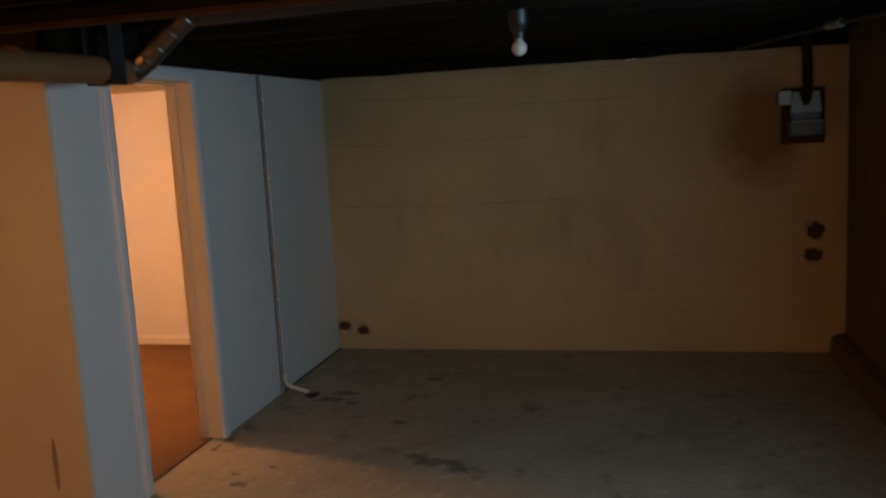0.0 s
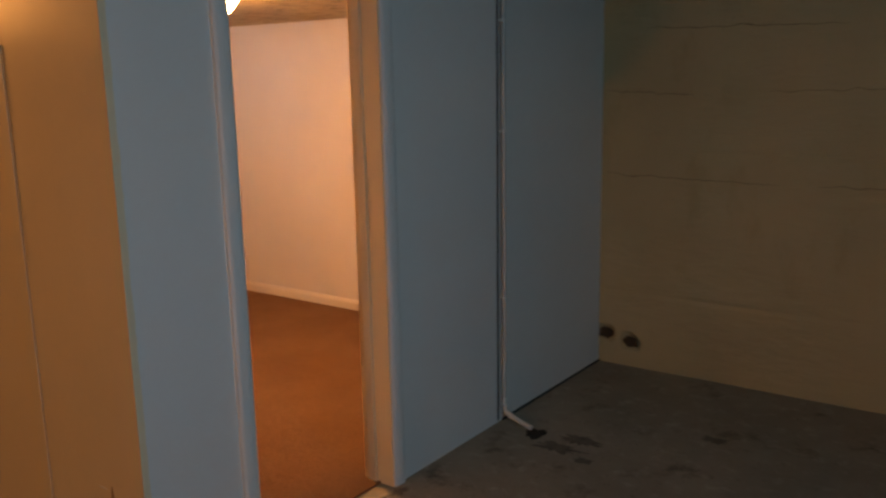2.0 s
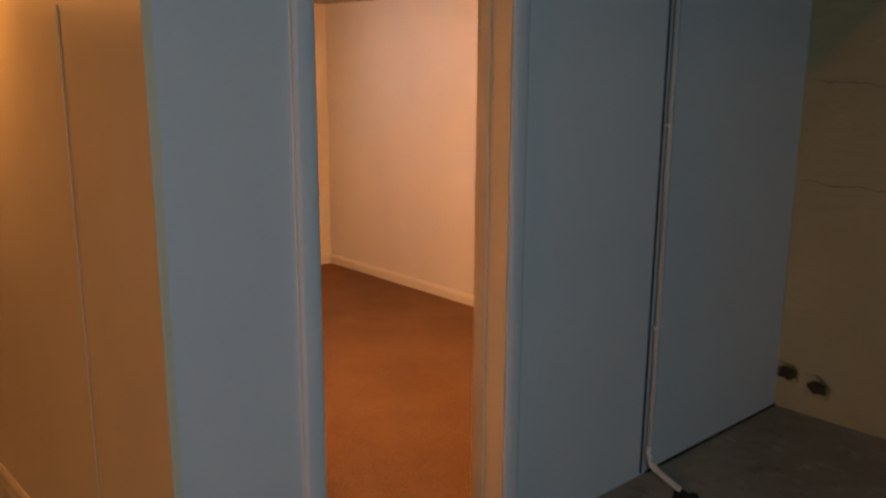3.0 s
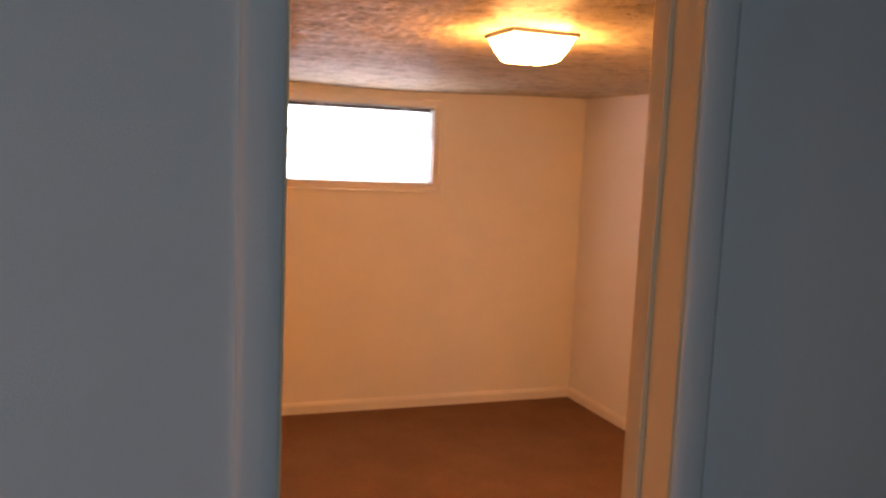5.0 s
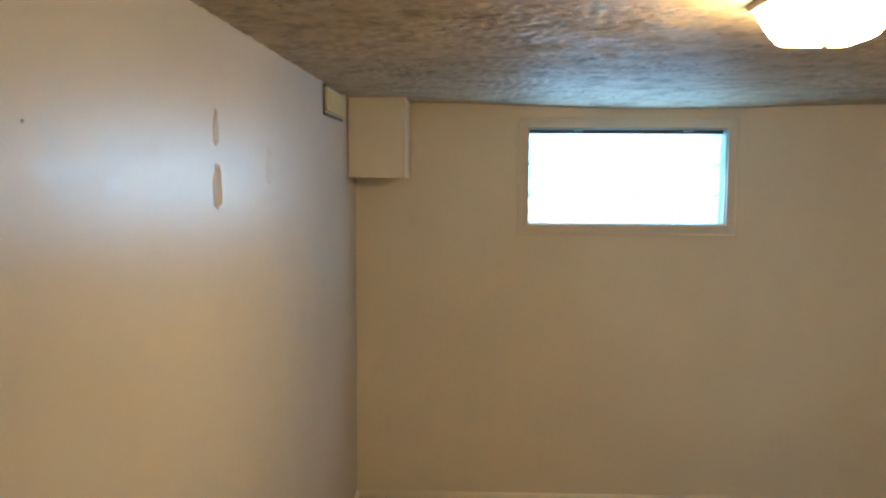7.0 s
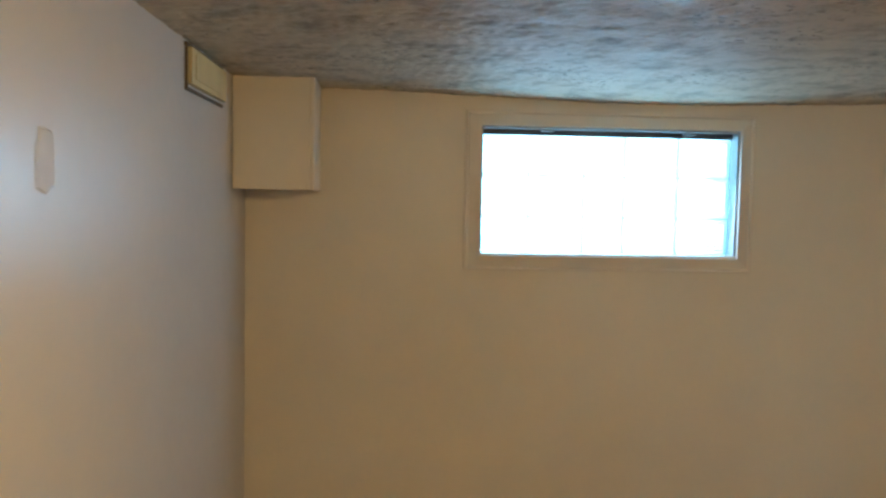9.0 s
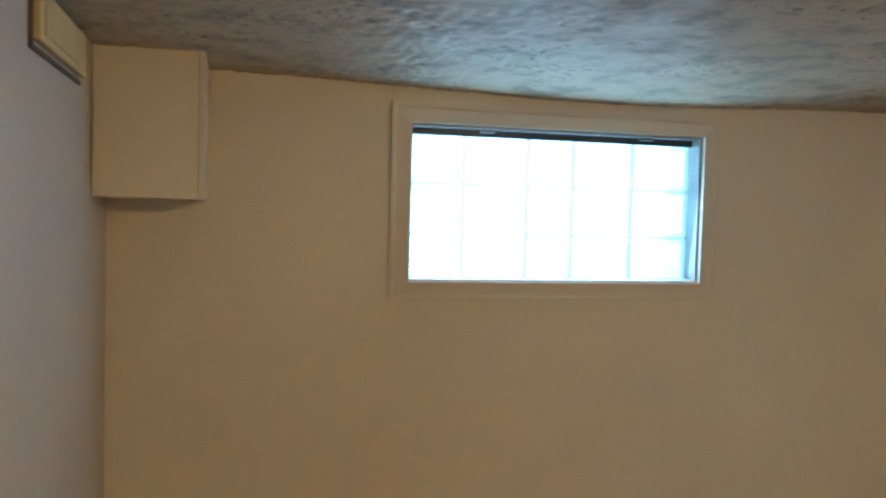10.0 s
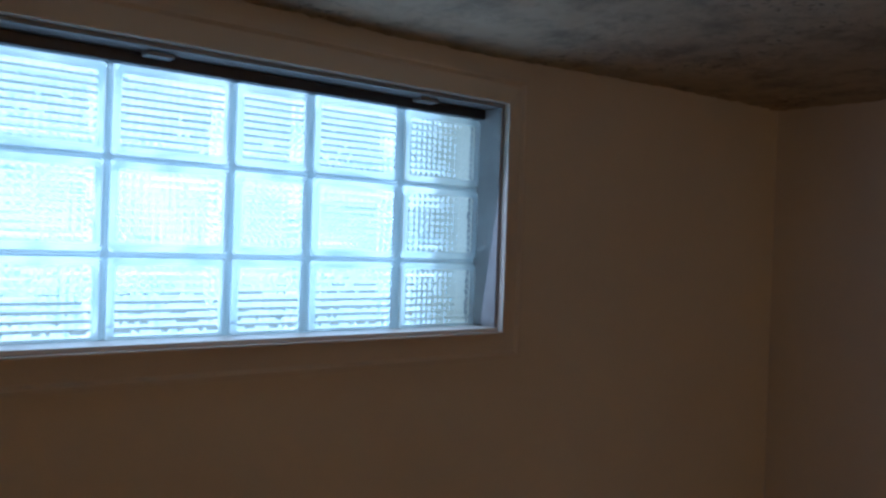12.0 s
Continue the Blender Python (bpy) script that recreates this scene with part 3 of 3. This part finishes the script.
def ceiling_light(at):
    """A square flush light: pan, and a slumped glass dish with turned-up corners."""
    e = thing("ceiling_light", at, "lit square frosted glass light on the stippled ceiling", "ceiling light")
    bm = bmesh.new()
    add_box(bm, (-0.113, -0.113, -0.012), (0.113, 0.113, 0.004), 0.003)
    part("pan", bm, M_PAN, e, "square grey enamelled pan")
    bm = bmesh.new()
    add_box(bm, (-0.07, -0.07, -0.04), (0.07, 0.07, -0.017), 0.006)
    part("lamp_tray", bm, M_PLASTIC, e)
    bm = bmesh.new()
    n, half = 24, 0.102
    g, g2 = [], []
    for j in range(n + 1):
        r1, r2 = [], []
        for i in range(n + 1):
            u, v = 2 * i / n - 1, 2 * j / n - 1
            q = max(abs(u), abs(v))
            s = 0.0 if q < 0.62 else (q - 0.62) / 0.38
            z = -0.085 + 0.06 * s ** 1.2 + 0.012 * (abs(u) * abs(v)) ** 3
            r1.append(bm.verts.new((u * half, v * half, z)))
            r2.append(bm.verts.new((u * half, v * half, z + 0.004)))
        g.append(r1)
        g2.append(r2)
    for j in range(n):
        for i in range(n):
            bm.faces.new((g[j][i], g[j + 1][i], g[j + 1][i + 1], g[j][i + 1]))
            bm.faces.new((g2[j][i], g2[j][i + 1], g2[j + 1][i + 1], g2[j + 1][i]))
    for k in range(n):
        bm.faces.new((g[0][k], g[0][k + 1], g2[0][k + 1], g2[0][k]))
        bm.faces.new((g[n][k + 1], g[n][k], g2[n][k], g2[n][k + 1]))
        bm.faces.new((g[k + 1][0], g[k][0], g2[k][0], g2[k + 1][0]))
        bm.faces.new((g[k][n], g[k + 1][n], g2[k + 1][n], g2[k][n]))
    part("glass_dish", bm, M_LENS, e, "glowing frosted glass dish", smooth=True)
    bm = bmesh.new()
    add_lathe(bm, [(0.004, 0.0), (0.009, -0.004), (0.008, -0.01), (0.003, -0.014)], (0, 0, -0.081), 12)
    part("finial", bm, M_GALV, e, smooth=True)
    return e


ceiling_light((0.485, 1.28, ZC - 0.004))


def wall_scar(y, z, h, w, material=M_FILLER):
    bm = bmesh.new()
    n = 20
    pts = []
    for k in range(n):
        a = k * math.tau / n
        c, d = math.cos(a), math.sin(a)
        pts.append((w / 2 * math.copysign(abs(c) ** 0.45, c) * (1 + 0.45 * noise.noise((k * 0.7, y, z))), h / 2 * math.copysign(abs(d) ** 0.7, d) * (1 + 0.2 * noise.noise((k * 0.9, z, 3)))))
    a = [bm.verts.new((RW + 0.0005, y + u, z + v)) for u, v in pts]
    b = [bm.verts.new((RW + 0.0014, y + u * 0.8, z + v * 0.93)) for u, v in pts]
    for k in range(n):
        bm.faces.new((a[k], a[(k + 1) % n], b[(k + 1) % n], b[k]))
    bm.faces.new(b)
    return tagged(part("wall_patch", bm, material), "rough grey filler patch on the white wall", "wall patch", "filler patches")


wall_scar(1.48, 1.618, 0.10, 0.062)
wall_scar(1.475, 1.745, 0.08, 0.04)
wall_scar(1.968, 1.665, 0.095, 0.075, M_FILLER_PALE)



def nail_head():
    bm = bmesh.new()
    add_tube(bm, (RW, 0.677, 1.711), (RW + 0.002, 0.677, 1.711), 0.0028, 0.002, 12)
    return tagged(part("nail_head", bm, M_FILLER), "small dull nail head in the white wall", "nail")


nail_head()

# ---- things of the unfinished side ----


def footing_ledge():
    """A rough low concrete step along the foot of the wall."""
    bm = bmesh.new()
    n = 60
    rows = []
    for i in range(n + 1):
        x = -0.6 + (PX1 + 0.6) * i / n
        w = 0.016 * noise.noise((x * 4, 2.0, 0.0))
        h = 0.012 * noise.noise((x * 5, 7.0, 0.0))
        rows.append([bm.verts.new(p) for p in ((x, SOUTH + 0.10 + w, 0), (x, SOUTH + 0.085 + w, 0.10 + h), (x, SOUTH + 0.05, 0.125 + h), (x, SOUTH - 0.01, 0.13 + h))])
    for a, b in zip(rows, rows[1:]):
        for k in range(3):
            bm.faces.new((a[k], b[k], b[k + 1], a[k + 1]))
    bm.faces.new(rows[0])
    bm.faces.new(rows[-1][::-1])
    return structure(part("footing_ledge", bm, M_SOUTH_SHADE), "rough brown concrete ledge along the wall foot", "ledge")


footing_ledge()


M_RISER = paint("dusty_plastic", (0.52, 0.51, 0.49), 0.5)


def drain_pipe():
    p = thing("drain_pipe", (0, 0, 0), "white plastic pipe down the partition into a floor hole", "pipe")
    x, y, r = 0.982, -0.018, 0.0115
    bm = bmesh.new()
    add_sweep(bm, [(x + 0.007 * z + 0.002 * math.sin(z * 3), y, z) for z in np.linspace(1.963, 0.1, 16)], r)
    part("riser", bm, M_RISER, p, smooth=True)
    bm = bmesh.new()
    add_sweep(bm, [(x, y, 0.12), (x, y, 0.085), (x - 0.004, y - 0.015, 0.055), (x - 0.012, y - 0.05, 0.038)], r * 1.22)
    part("elbow", bm, M_PLASTIC, p, smooth=True)
    bm = bmesh.new()
    add_sweep(bm, [(x - 0.01, y - 0.045, 0.04), (0.96, -0.12, 0.028), (0.945, -0.185, 0.018)], r)
    part("outlet", bm, M_PLASTIC, p, smooth=True)
    for z in (0.6, 1.35, 1.82):
        bm = bmesh.new()
        add_box(bm, (x + 0.007 * z - 0.022, -0.03, z - 0.006), (x + 0.007 * z + 0.022, -0.001, z + 0.006), 0.004)
        part("pipe_clip", bm, M_PLASTIC, p)
    bm = bmesh.new()
    q = [bm.verts.new((x + 0.007 * z - 0.02 - w, -0.004, z)) for z, w in ((0.01, 0.011), (0.01, 0.0), (1.962, 0.0), (1.962, 0.009))]
    r = [bm.verts.new((v.co.x, 0.001, v.co.z)) for v in q]
    for k in range(4):
        bm.faces.new((q[k], q[(k + 1) % 4], r[(k + 1) % 4], r[k]))
    bm.faces.new(q)
    bm.faces.new(r[::-1])
    part("seam_gap", bm, M_BLACK, p, "dark open seam behind the pipe")
    return p


drain_pipe()


def floor_patch(name, x, y, rx, ry, material, label, category, h=0.003, s=0.0):
    bm = bmesh.new()
    n = 22
    top, bot = [], []
    for k in range(n):
        a = k * math.tau / n
        r = 1 + 0.45 * noise.noise((math.cos(a) * 1.6 + x * 9, math.sin(a) * 1.6 + y * 9, s))
        top.append(bm.verts.new((x + rx * r * 0.9 * math.cos(a), y + ry * r * 0.9 * math.sin(a), h)))
        bot.append(bm.verts.new((x + rx * r * math.cos(a), y + ry * r * math.sin(a), 0.0003)))
    for k in range(n):
        bm.faces.new((bot[k], bot[(k + 1) % n], top[(k + 1) % n], top[k]))
    bm.faces.new(top)
    return tagged(part(name, bm, material), label, category)


floor_patch("floor_hole", 0.935, -0.215, 0.06, 0.045, M_BLACK, "dark broken floor hole under the pipe outlet", "floor drain")
structure(boxes("base_gap", M_BLACK, ((0.99, -0.008, 0.0), (PX1 - 0.002, 0.001, 0.007))), "dark dirty gap along the foot of the partition", "gap")


M_TANDUCT = paint("tan_duct_wrap", (0.21, 0.085, 0.032), 0.6, spread=0.15)


def duct():
    d = thing("air_duct", (0, 0, 0), "round tan air duct with a crimped galvanised elbow", "duct")
    y, z, r = -0.30, 1.884, 0.051
    bm = bmesh.new()
    add_tube(bm, (-1.62, y, z - 0.012), (-0.80, y, z), r, seg=32)
    for x in (-1.45, -0.86):
        add_tube(bm, (x, y, z), (x + 0.02, y, z), r * 1.03, seg=32)
    part("pipe_run", bm, M_TANDUCT, d, "tan wrapped run", smooth=True)
    # the elbow turns up and sideways into a joist bay, in four mitred gores
    knots = [(-0.83, -0.30, 1.888), (-0.785, -0.318, 1.897), (-0.77, -0.365, 1.935), (-0.768, -0.425, 1.985), (-0.768, -0.485, 2.035), (-0.768, -0.56, 2.085)]
    for p, q in zip(knots, knots[1:]):
        p, q = Vector(p), Vector(q)
        w = (q - p).normalized()
        bm = bmesh.new()
        add_tube(bm, p - w * 0.006, q + w * 0.006, r * 0.98, r * 1.0, seg=32)
        part("gore", bm, M_SHINY, d, "shiny galvanised elbow section", smooth=True)
        bm = bmesh.new()
        add_sweep(bm, [q + w * t for t in (-0.004, -0.002, 0.0, 0.002, 0.004)], r * 1.03, 32, lambda i: (0.97, 1.03, 1.05, 1.03, 0.97)[i])
        part("bead", bm, M_SHINY, d, "raised bright bead", smooth=True)
    # galvanised run in the joist bay, given dark steel to hold the bay's shade
    bm = bmesh.new()
    add_tube(bm, (-0.768, -0.56, 2.09), (-0.768, -1.6, 2.10), r, seg=32)
    part("bay_run", bm, M_DARKMETAL, d, smooth=True)
    bm = bmesh.new()
    add_box(bm, (-0.99, y - r - 0.004, z - r - 0.006), (-0.90, y + r + 0.004, z - r + 0.002))
    add_box(bm, (-0.99, y - r - 0.004, z - r), (-0.90, y - r - 0.001, DECK))
    add_box(bm, (-0.99, y + r + 0.001, z - r), (-0.90, y + r + 0.004, DECK))
    part("hanger_strap", bm, M_DARKMETAL, d)
    return d


duct()


def bulb_holder(at, lit, glass=None):
    e = thing("bulb_holder", at, "lit bare bulb in a porcelain holder" if lit else "unlit bare bulb in a porcelain holder under a joist", "light bulb", "bare bulbs")
    bm = bmesh.new()
    add_lathe(bm, [(0.036, 0.088), (0.038, 0.08), (0.034, 0.072), (0.028, 0.066), (0.023, 0.055), (0.022, 0.036), (0.017, 0.034)], (0, 0, 0))
    part("holder", bm, M_PORCELAIN if lit else M_DARKMETAL, e, smooth=True)
    bm = bmesh.new()
    add_lathe(bm, [(0.03, 0.155), (0.042, 0.15), (0.042, 0.096), (0.036, 0.087)], (0, 0, 0))
    part("outlet_box", bm, M_DARKMETAL, e, "round dark steel box", smooth=True)
    bm = bmesh.new()
    prof = [(0.013, 0.06), (0.0135, 0.036)] + [(max(0.001, 0.032 * math.sin(a)), 0.032 * math.cos(a) - 0.004) for a in (0.55, 0.9, 1.3, 1.6, 2.0, 2.4, 2.8, 3.1)]
    add_lathe(bm, prof, (0, 0, 0))
    part("bulb", bm, glass or M_BULB, e, smooth=True)
    return e


bulb_holder((-0.2, -1.75, 1.915), False)
bulb_holder((-1.03, 1.4, 1.915), True, M_BULB_ON)
bulb_holder((-4.45, -0.55, 2.072), True, M_BULB_BRIGHT)


def meter_box():
    e = thing("meter_box", (0, 0, 0), "grey electric meter box with a conduit on the concrete wall", "meter box")
    x, yc = PX1 - 0.004, -3.225
    bm = bmesh.new()
    add_box(bm, (x - 0.012, -3.35, 1.37), (x, -3.09, 1.72), 0.003)
    part("back_board", bm, M_BOARD, e, "dark wooden back board")
    bm = bmesh.new()
    add_box(bm, (x - 0.10, yc - 0.10, 1.42), (x - 0.01, yc + 0.10, 1.503), 0.012)
    part("body", bm, M_METER, e)
    bm = bmesh.new()
    add_box(bm, (x - 0.115, yc - 0.10, 1.503), (x - 0.01, yc + 0.10, 1.515), 0.004)
    part("rim", bm, M_GREYBOX, e, "pale worn metal rim")
    bm = bmesh.new()
    add_box(bm, (x - 0.09, yc - 0.085, 1.515), (x - 0.01, yc + 0.085, 1.575), 0.012)
    part("cover", bm, M_METER, e)
    for side in (-1, 1):
        bm = bmesh.new()
        outline = [(0.0, 1.565), (0.09, 1.565), (0.075, 1.69), (0.045, 1.695), (0.022, 1.615), (0.0, 1.605)]
        front = [bm.verts.new((x - 0.10, yc + side * u, z)) for u, z in outline]
        back = [bm.verts.new((x - 0.05, yc + side * u, z)) for u, z in outline]
        for k in range(6):
            bm.faces.new((front[k], front[(k + 1) % 6], back[(k + 1) % 6], back[k]))
        bm.faces.new(front)
        bm.faces.new(back[::-1])
        part("bracket_arm", bm, M_GREYBOX, e)
    bm = bmesh.new()
    add_box(bm, (x - 0.09, -3.145, 1.615), (x - 0.01, -3.065, 1.705), 0.014, 3)
    part("side_box", bm, M_PALE, e, "pale square junction box")
    bm = bmesh.new()
    add_sweep(bm, [(x - 0.04, -3.24, 1.66), (x - 0.04, -3.24, 1.85), (x - 0.045, -3.23, 2.1)], 0.03)
    part("conduit", bm, M_BLACK, e, "dark conduit", smooth=True)
    return e


M_PALE = paint("pale_blue_enamel", (0.52, 0.72, 0.80), 0.4)
M_METER = paint("dull_grey_enamel", (0.10, 0.165, 0.19), 0.4, spread=0.15)
M_BOARD = make_wood("dark_stained_board", (0.035, 0.018, 0.008), (0.075, 0.04, 0.018))
meter_box()


M_HOLE = paint("broken_out_hole", (0.075, 0.045, 0.025), 0.95, spread=0.3, blotch=30)


def wall_hole(y, z, w, h):
    """A ragged broken-out hole, dark inside."""
    bm = bmesh.new()
    n = 18
    ring, deep = [], []
    for k in range(n):
        a = k * math.tau / n
        q = 1 + 0.5 * noise.noise((math.cos(a) * 2 + y * 5, math.sin(a) * 2 + z * 5, 4.0))
        ring.append(bm.verts.new((PX1 - 0.006, y + w * q * math.cos(a), z + h * q * math.sin(a))))
        deep.append(bm.verts.new((PX1 - 0.002, y + w * q * 0.8 * math.cos(a), z + h * q * 0.8 * math.sin(a))))
    for k in range(n):
        bm.faces.new((ring[k], ring[(k + 1) % n], deep[(k + 1) % n], deep[k]))
    bm.faces.new(deep)
    return tagged(part("wall_hole", bm, M_HOLE), "dark broken hole in the tan concrete wall", "hole", "holes in the concrete wall")


wall_hole(-0.05, 0.172, 0.04, 0.034)
wall_hole(-0.19, 0.142, 0.045, 0.032)
wall_hole(-3.3, 0.81, 0.05, 0.055)
wall_hole(-3.29, 0.65, 0.055, 0.045)


def crack(points, width, seed):
    """A thin dark line that wanders along the concrete wall."""
    bm = bmesh.new()
    prev = None
    (y0, z0), (y1, z1) = points
    n = int(abs(y1 - y0) / 0.02) + 12
    for k in range(n + 1):
        f = k / n
        y, z = y0 + (y1 - y0) * f, z0 + (z1 - z0) * f + 0.014 * noise.noise((f * 9, seed, 0)) + 0.004 * noise.noise((f * 50, seed, 3))
        w = width * (0.35 + 0.9 * abs(noise.noise((f * 14, seed, 8)))) * min(1, 8 * f + 0.1, 8 * (1 - f) + 0.1)
        cur = (bm.verts.new((PX1 - 0.0075, y, z - w)), bm.verts.new((PX1 - 0.0085, y, z + w)))
        if prev:
            bm.faces.new((prev[0], cur[0], cur[1], prev[1]))
        prev = cur
    return tagged(part("wall_crack", bm, M_CRACK), "thin dark crack along the tan concrete wall", "crack", "cracks in the concrete wall")


M_CRACK = paint("crack_shadow", (0.25, 0.19, 0.115), 0.9)
crack(((-0.02, 1.062), (-0.95, 1.046)), 0.004, 1.0)
crack(((-1.1, 1.05), (-1.75, 1.062)), 0.004, 2.0)
crack(((-0.03, 1.50), (-0.5, 1.476)), 0.004, 3.0)
crack(((-0.85, 1.49), (-1.5, 1.5)), 0.003, 4.0)
crack(((-0.25, 1.81), (-1.2, 1.79)), 0.004, 5.0)


def stain(x, y, rx, ry, label, seed, spiky=0.9):
    """One ragged splash of dried dirt on the floor."""
    bm = bmesh.new()
    n = 64
    top, bot = [], []
    for k in range(n):
        a = k * math.tau / n
        c, d = math.cos(a), math.sin(a)
        q = 0.75 + spiky * (0.7 * noise.noise((c * 2, d * 2, seed)) + 0.5 * noise.noise((c * 6, d * 6, seed + 5)) + 0.25 * noise.noise((c * 15, d * 15, seed + 9)))
        q = max(0.12, q)
        top.append(bm.verts.new((x + rx * q * 0.93 * c, y + ry * q * 0.93 * d, 0.0018)))
        bot.append(bm.verts.new((x + rx * q * c, y + ry * q * d, 0.0003)))
    for k in range(n):
        bm.faces.new((bot[k], bot[(k + 1) % n], top[(k + 1) % n], top[k]))
    bmesh.ops.triangle_fill(bm, edges=[bm.edges.get((top[k], top[(k + 1) % n])) for k in range(n)], use_beauty=True)
    return tagged(part("floor_stain", bm, M_DIRT), label, "stain", "dirt on the concrete floor")


M_DIRT = paint("dried_dirt", (0.17, 0.15, 0.12), 0.95, spread=0.4, blotch=20)
for x, y, rx, ry, label, k in (
    (-0.02, -1.25, 0.06, 0.16, "dark crusty stain on the concrete floor", 1.0),
    (-0.09, -1.36, 0.05, 0.07, "dark crusty stain on the concrete floor", 2.0),
    (0.04, -1.12, 0.04, 0.06, "dark crusty stain on the concrete floor", 3.0),
    (-0.16, -0.45, 0.018, 0.022, "small round brown spot on the concrete floor", 4.0),
    (-0.37, -0.37, 0.03, 0.05, "dark flecked stain on the concrete floor", 5.0),
    (-0.26, -0.30, 0.016, 0.03, "dark flecked stain on the concrete floor", 6.0),
    (0.86, -0.36, 0.05, 0.12, "damp dark stain beside the floor hole", 7.0),
    (0.98, -0.42, 0.06, 0.10, "damp dark stain beside the floor hole", 8.0),
    (0.80, -0.52, 0.03, 0.05, "damp dark stain beside the floor hole", 9.0),
    (0.16, -0.045, 0.06, 0.03, "dark debris at the foot of the door frame", 10.0),
    (0.05, -0.03, 0.07, 0.02, "dark debris at the foot of the door frame", 11.0),
    (0.75, -1.6, 0.05, 0.04, "faint dark speck on the concrete floor", 12.0),
    (1.3, -0.9, 0.04, 0.06, "faint dark speck on the concrete floor", 13.0),
    (0.5, -0.9, 0.03, 0.05, "faint dark speck on the concrete floor", 14.0),
):
    stain(x, y, rx, ry, label, k)


def water_pipe():
    p = thing("water_pipe", (0, 0, 0), "dull metal water pipe under the joists", "pipe")
    bm = bmesh.new()
    add_sweep(bm, [(x, -3.155 - 0.26 * (0.75 - x), 1.99) for x in np.linspace(2.03, -0.6, 8)], 0.013, 12)
    part("run", bm, M_DARKMETAL, p, smooth=True)
    bm = bmesh.new()
    add_tube(bm, (0.82, -3.137, 1.99), (0.68, -3.173, 1.99), 0.022, seg=16)
    part("coupling", bm, M_GALV, p, "shiny metal coupling", smooth=True)
    return p


water_pipe()


M_GOUGE = paint("scraped_paint", (0.40, 0.29, 0.18), 0.9)


def wall_batten():
    """A thin painted strip over a board joint, with the joint open along one side."""
    e = thing("wall_batten", (0, 0, 0), "thin cream painted batten over an open wall joint", "batten")
    bm = bmesh.new()
    add_box(bm, (PX0 - 0.003, 0.507, 0.075), (PX0 + 0.001, 0.565, 1.70), 0.001)
    part("strip", bm, M_PASSAGE, e)
    bm = bmesh.new()
    add_box(bm, (PX0 - 0.001, 0.502, 0.075), (PX0 + 0.001, 0.507, 1.70))
    part("joint", bm, M_GOUGE, e, "narrow brown open joint")
    return e


wall_batten()


def gouge():
    bm = bmesh.new()
    n = 14
    a = [bm.verts.new((PX0 - 0.002, 0.16 + 0.012 * math.cos(k * math.tau / n) * (1 + 0.6 * noise.noise((k, 2, 0))), 0.30 + 0.12 * math.sin(k * math.tau / n))) for k in range(n)]
    b = [bm.verts.new((PX0 - 0.001, v.co.y * 0.8 + 0.032, v.co.z * 0.9 + 0.03)) for v in a]
    for k in range(n):
        bm.faces.new((a[k], a[(k + 1) % n], b[(k + 1) % n], b[k]))
    bm.faces.new(b)
    return tagged(part("wall_gouge", bm, M_GOUGE), "dark vertical gouge low on the cream wall", "gouge")


gouge()


def paint_chip(y, z, w, h):
    bm = bmesh.new()
    n = 10
    ring = [bm.verts.new((PX0 - 0.0012, y + w * math.cos(k * math.tau / n) * (1 + 0.5 * noise.noise((k * 1.3, z, y))), z + h * math.sin(k * math.tau / n))) for k in range(n)]
    foot = [bm.verts.new((PX0 - 0.0002, v.co.y, v.co.z)) for v in ring]
    for k in range(n):
        bm.faces.new((ring[k], ring[(k + 1) % n], foot[(k + 1) % n], foot[k]))
    bm.faces.new(ring)
    return tagged(part("paint_chip", bm, M_PLASTIC), "small pale paint chip on the cream wall", "paint chip", "chips beside the gouge")


paint_chip(0.21, 0.40, 0.022, 0.004)
paint_chip(0.20, 0.33, 0.010, 0.005)


def paint_lap():
    """Cream paint lapped unevenly round the corner of the partition."""
    bm = bmesh.new()
    n = 240
    prev = None
    for k in range(n + 1):
        z = 0.004 + (PT - 0.008) * k / n
        w = 0.008 + 0.006 * noise.noise((z * 9, 1.0, 0.0)) + 0.003 * noise.noise((z * 40, 4.0, 0.0))
        cur = (bm.verts.new((PX0 + 0.010, -0.0012, z)), bm.verts.new((PX0 + 0.012 + w, -0.0012, z)), bm.verts.new((PX0 + 0.0126 + w, 0.0004, z)))
        if prev:
            for j in (0, 1):
                bm.faces.new((prev[j], prev[j + 1], cur[j + 1], cur[j]))
        prev = cur
    return structure(part("paint_lap", bm, M_PASSAGE), "ragged edge of cream paint on the white partition", "paint edge")


paint_lap()


def wall_cap():
    """A crumbled pale mortar bed along the top of the concrete wall."""
    bm = bmesh.new()
    n = 160
    prev = None
    for k in range(n + 1):
        y = SOUTH + 0.01 + (-0.02 - SOUTH) * k / n
        top = 1.972 + 0.016 * noise.noise((y * 3.0, 0.0, 12.0)) + 0.006 * noise.noise((y * 14, 2.0, 0.0))
        low = 1.93 + 0.014 * noise.noise((y * 2.2, 5.0, 0.0)) + 0.006 * noise.noise((y * 17, 8.0, 0.0))
        d = 0.004 * noise.noise((y * 11, 3.0, 6.0))
        cur = [bm.verts.new(p) for p in ((PX1 + 0.01, y, low - 0.004), (PX1 - 0.012 - d, y, low), (PX1 - 0.014 + d, y, top - 0.006), (PX1 + 0.02, y, top))]
        if prev:
            for j in range(3):
                bm.faces.new((prev[j], cur[j], cur[j + 1], prev[j + 1]))
        prev = cur
    return structure(part("wall_cap", bm, M_CONC), "crumbled mortar bed along the top of the concrete wall", "mortar")


wall_cap()
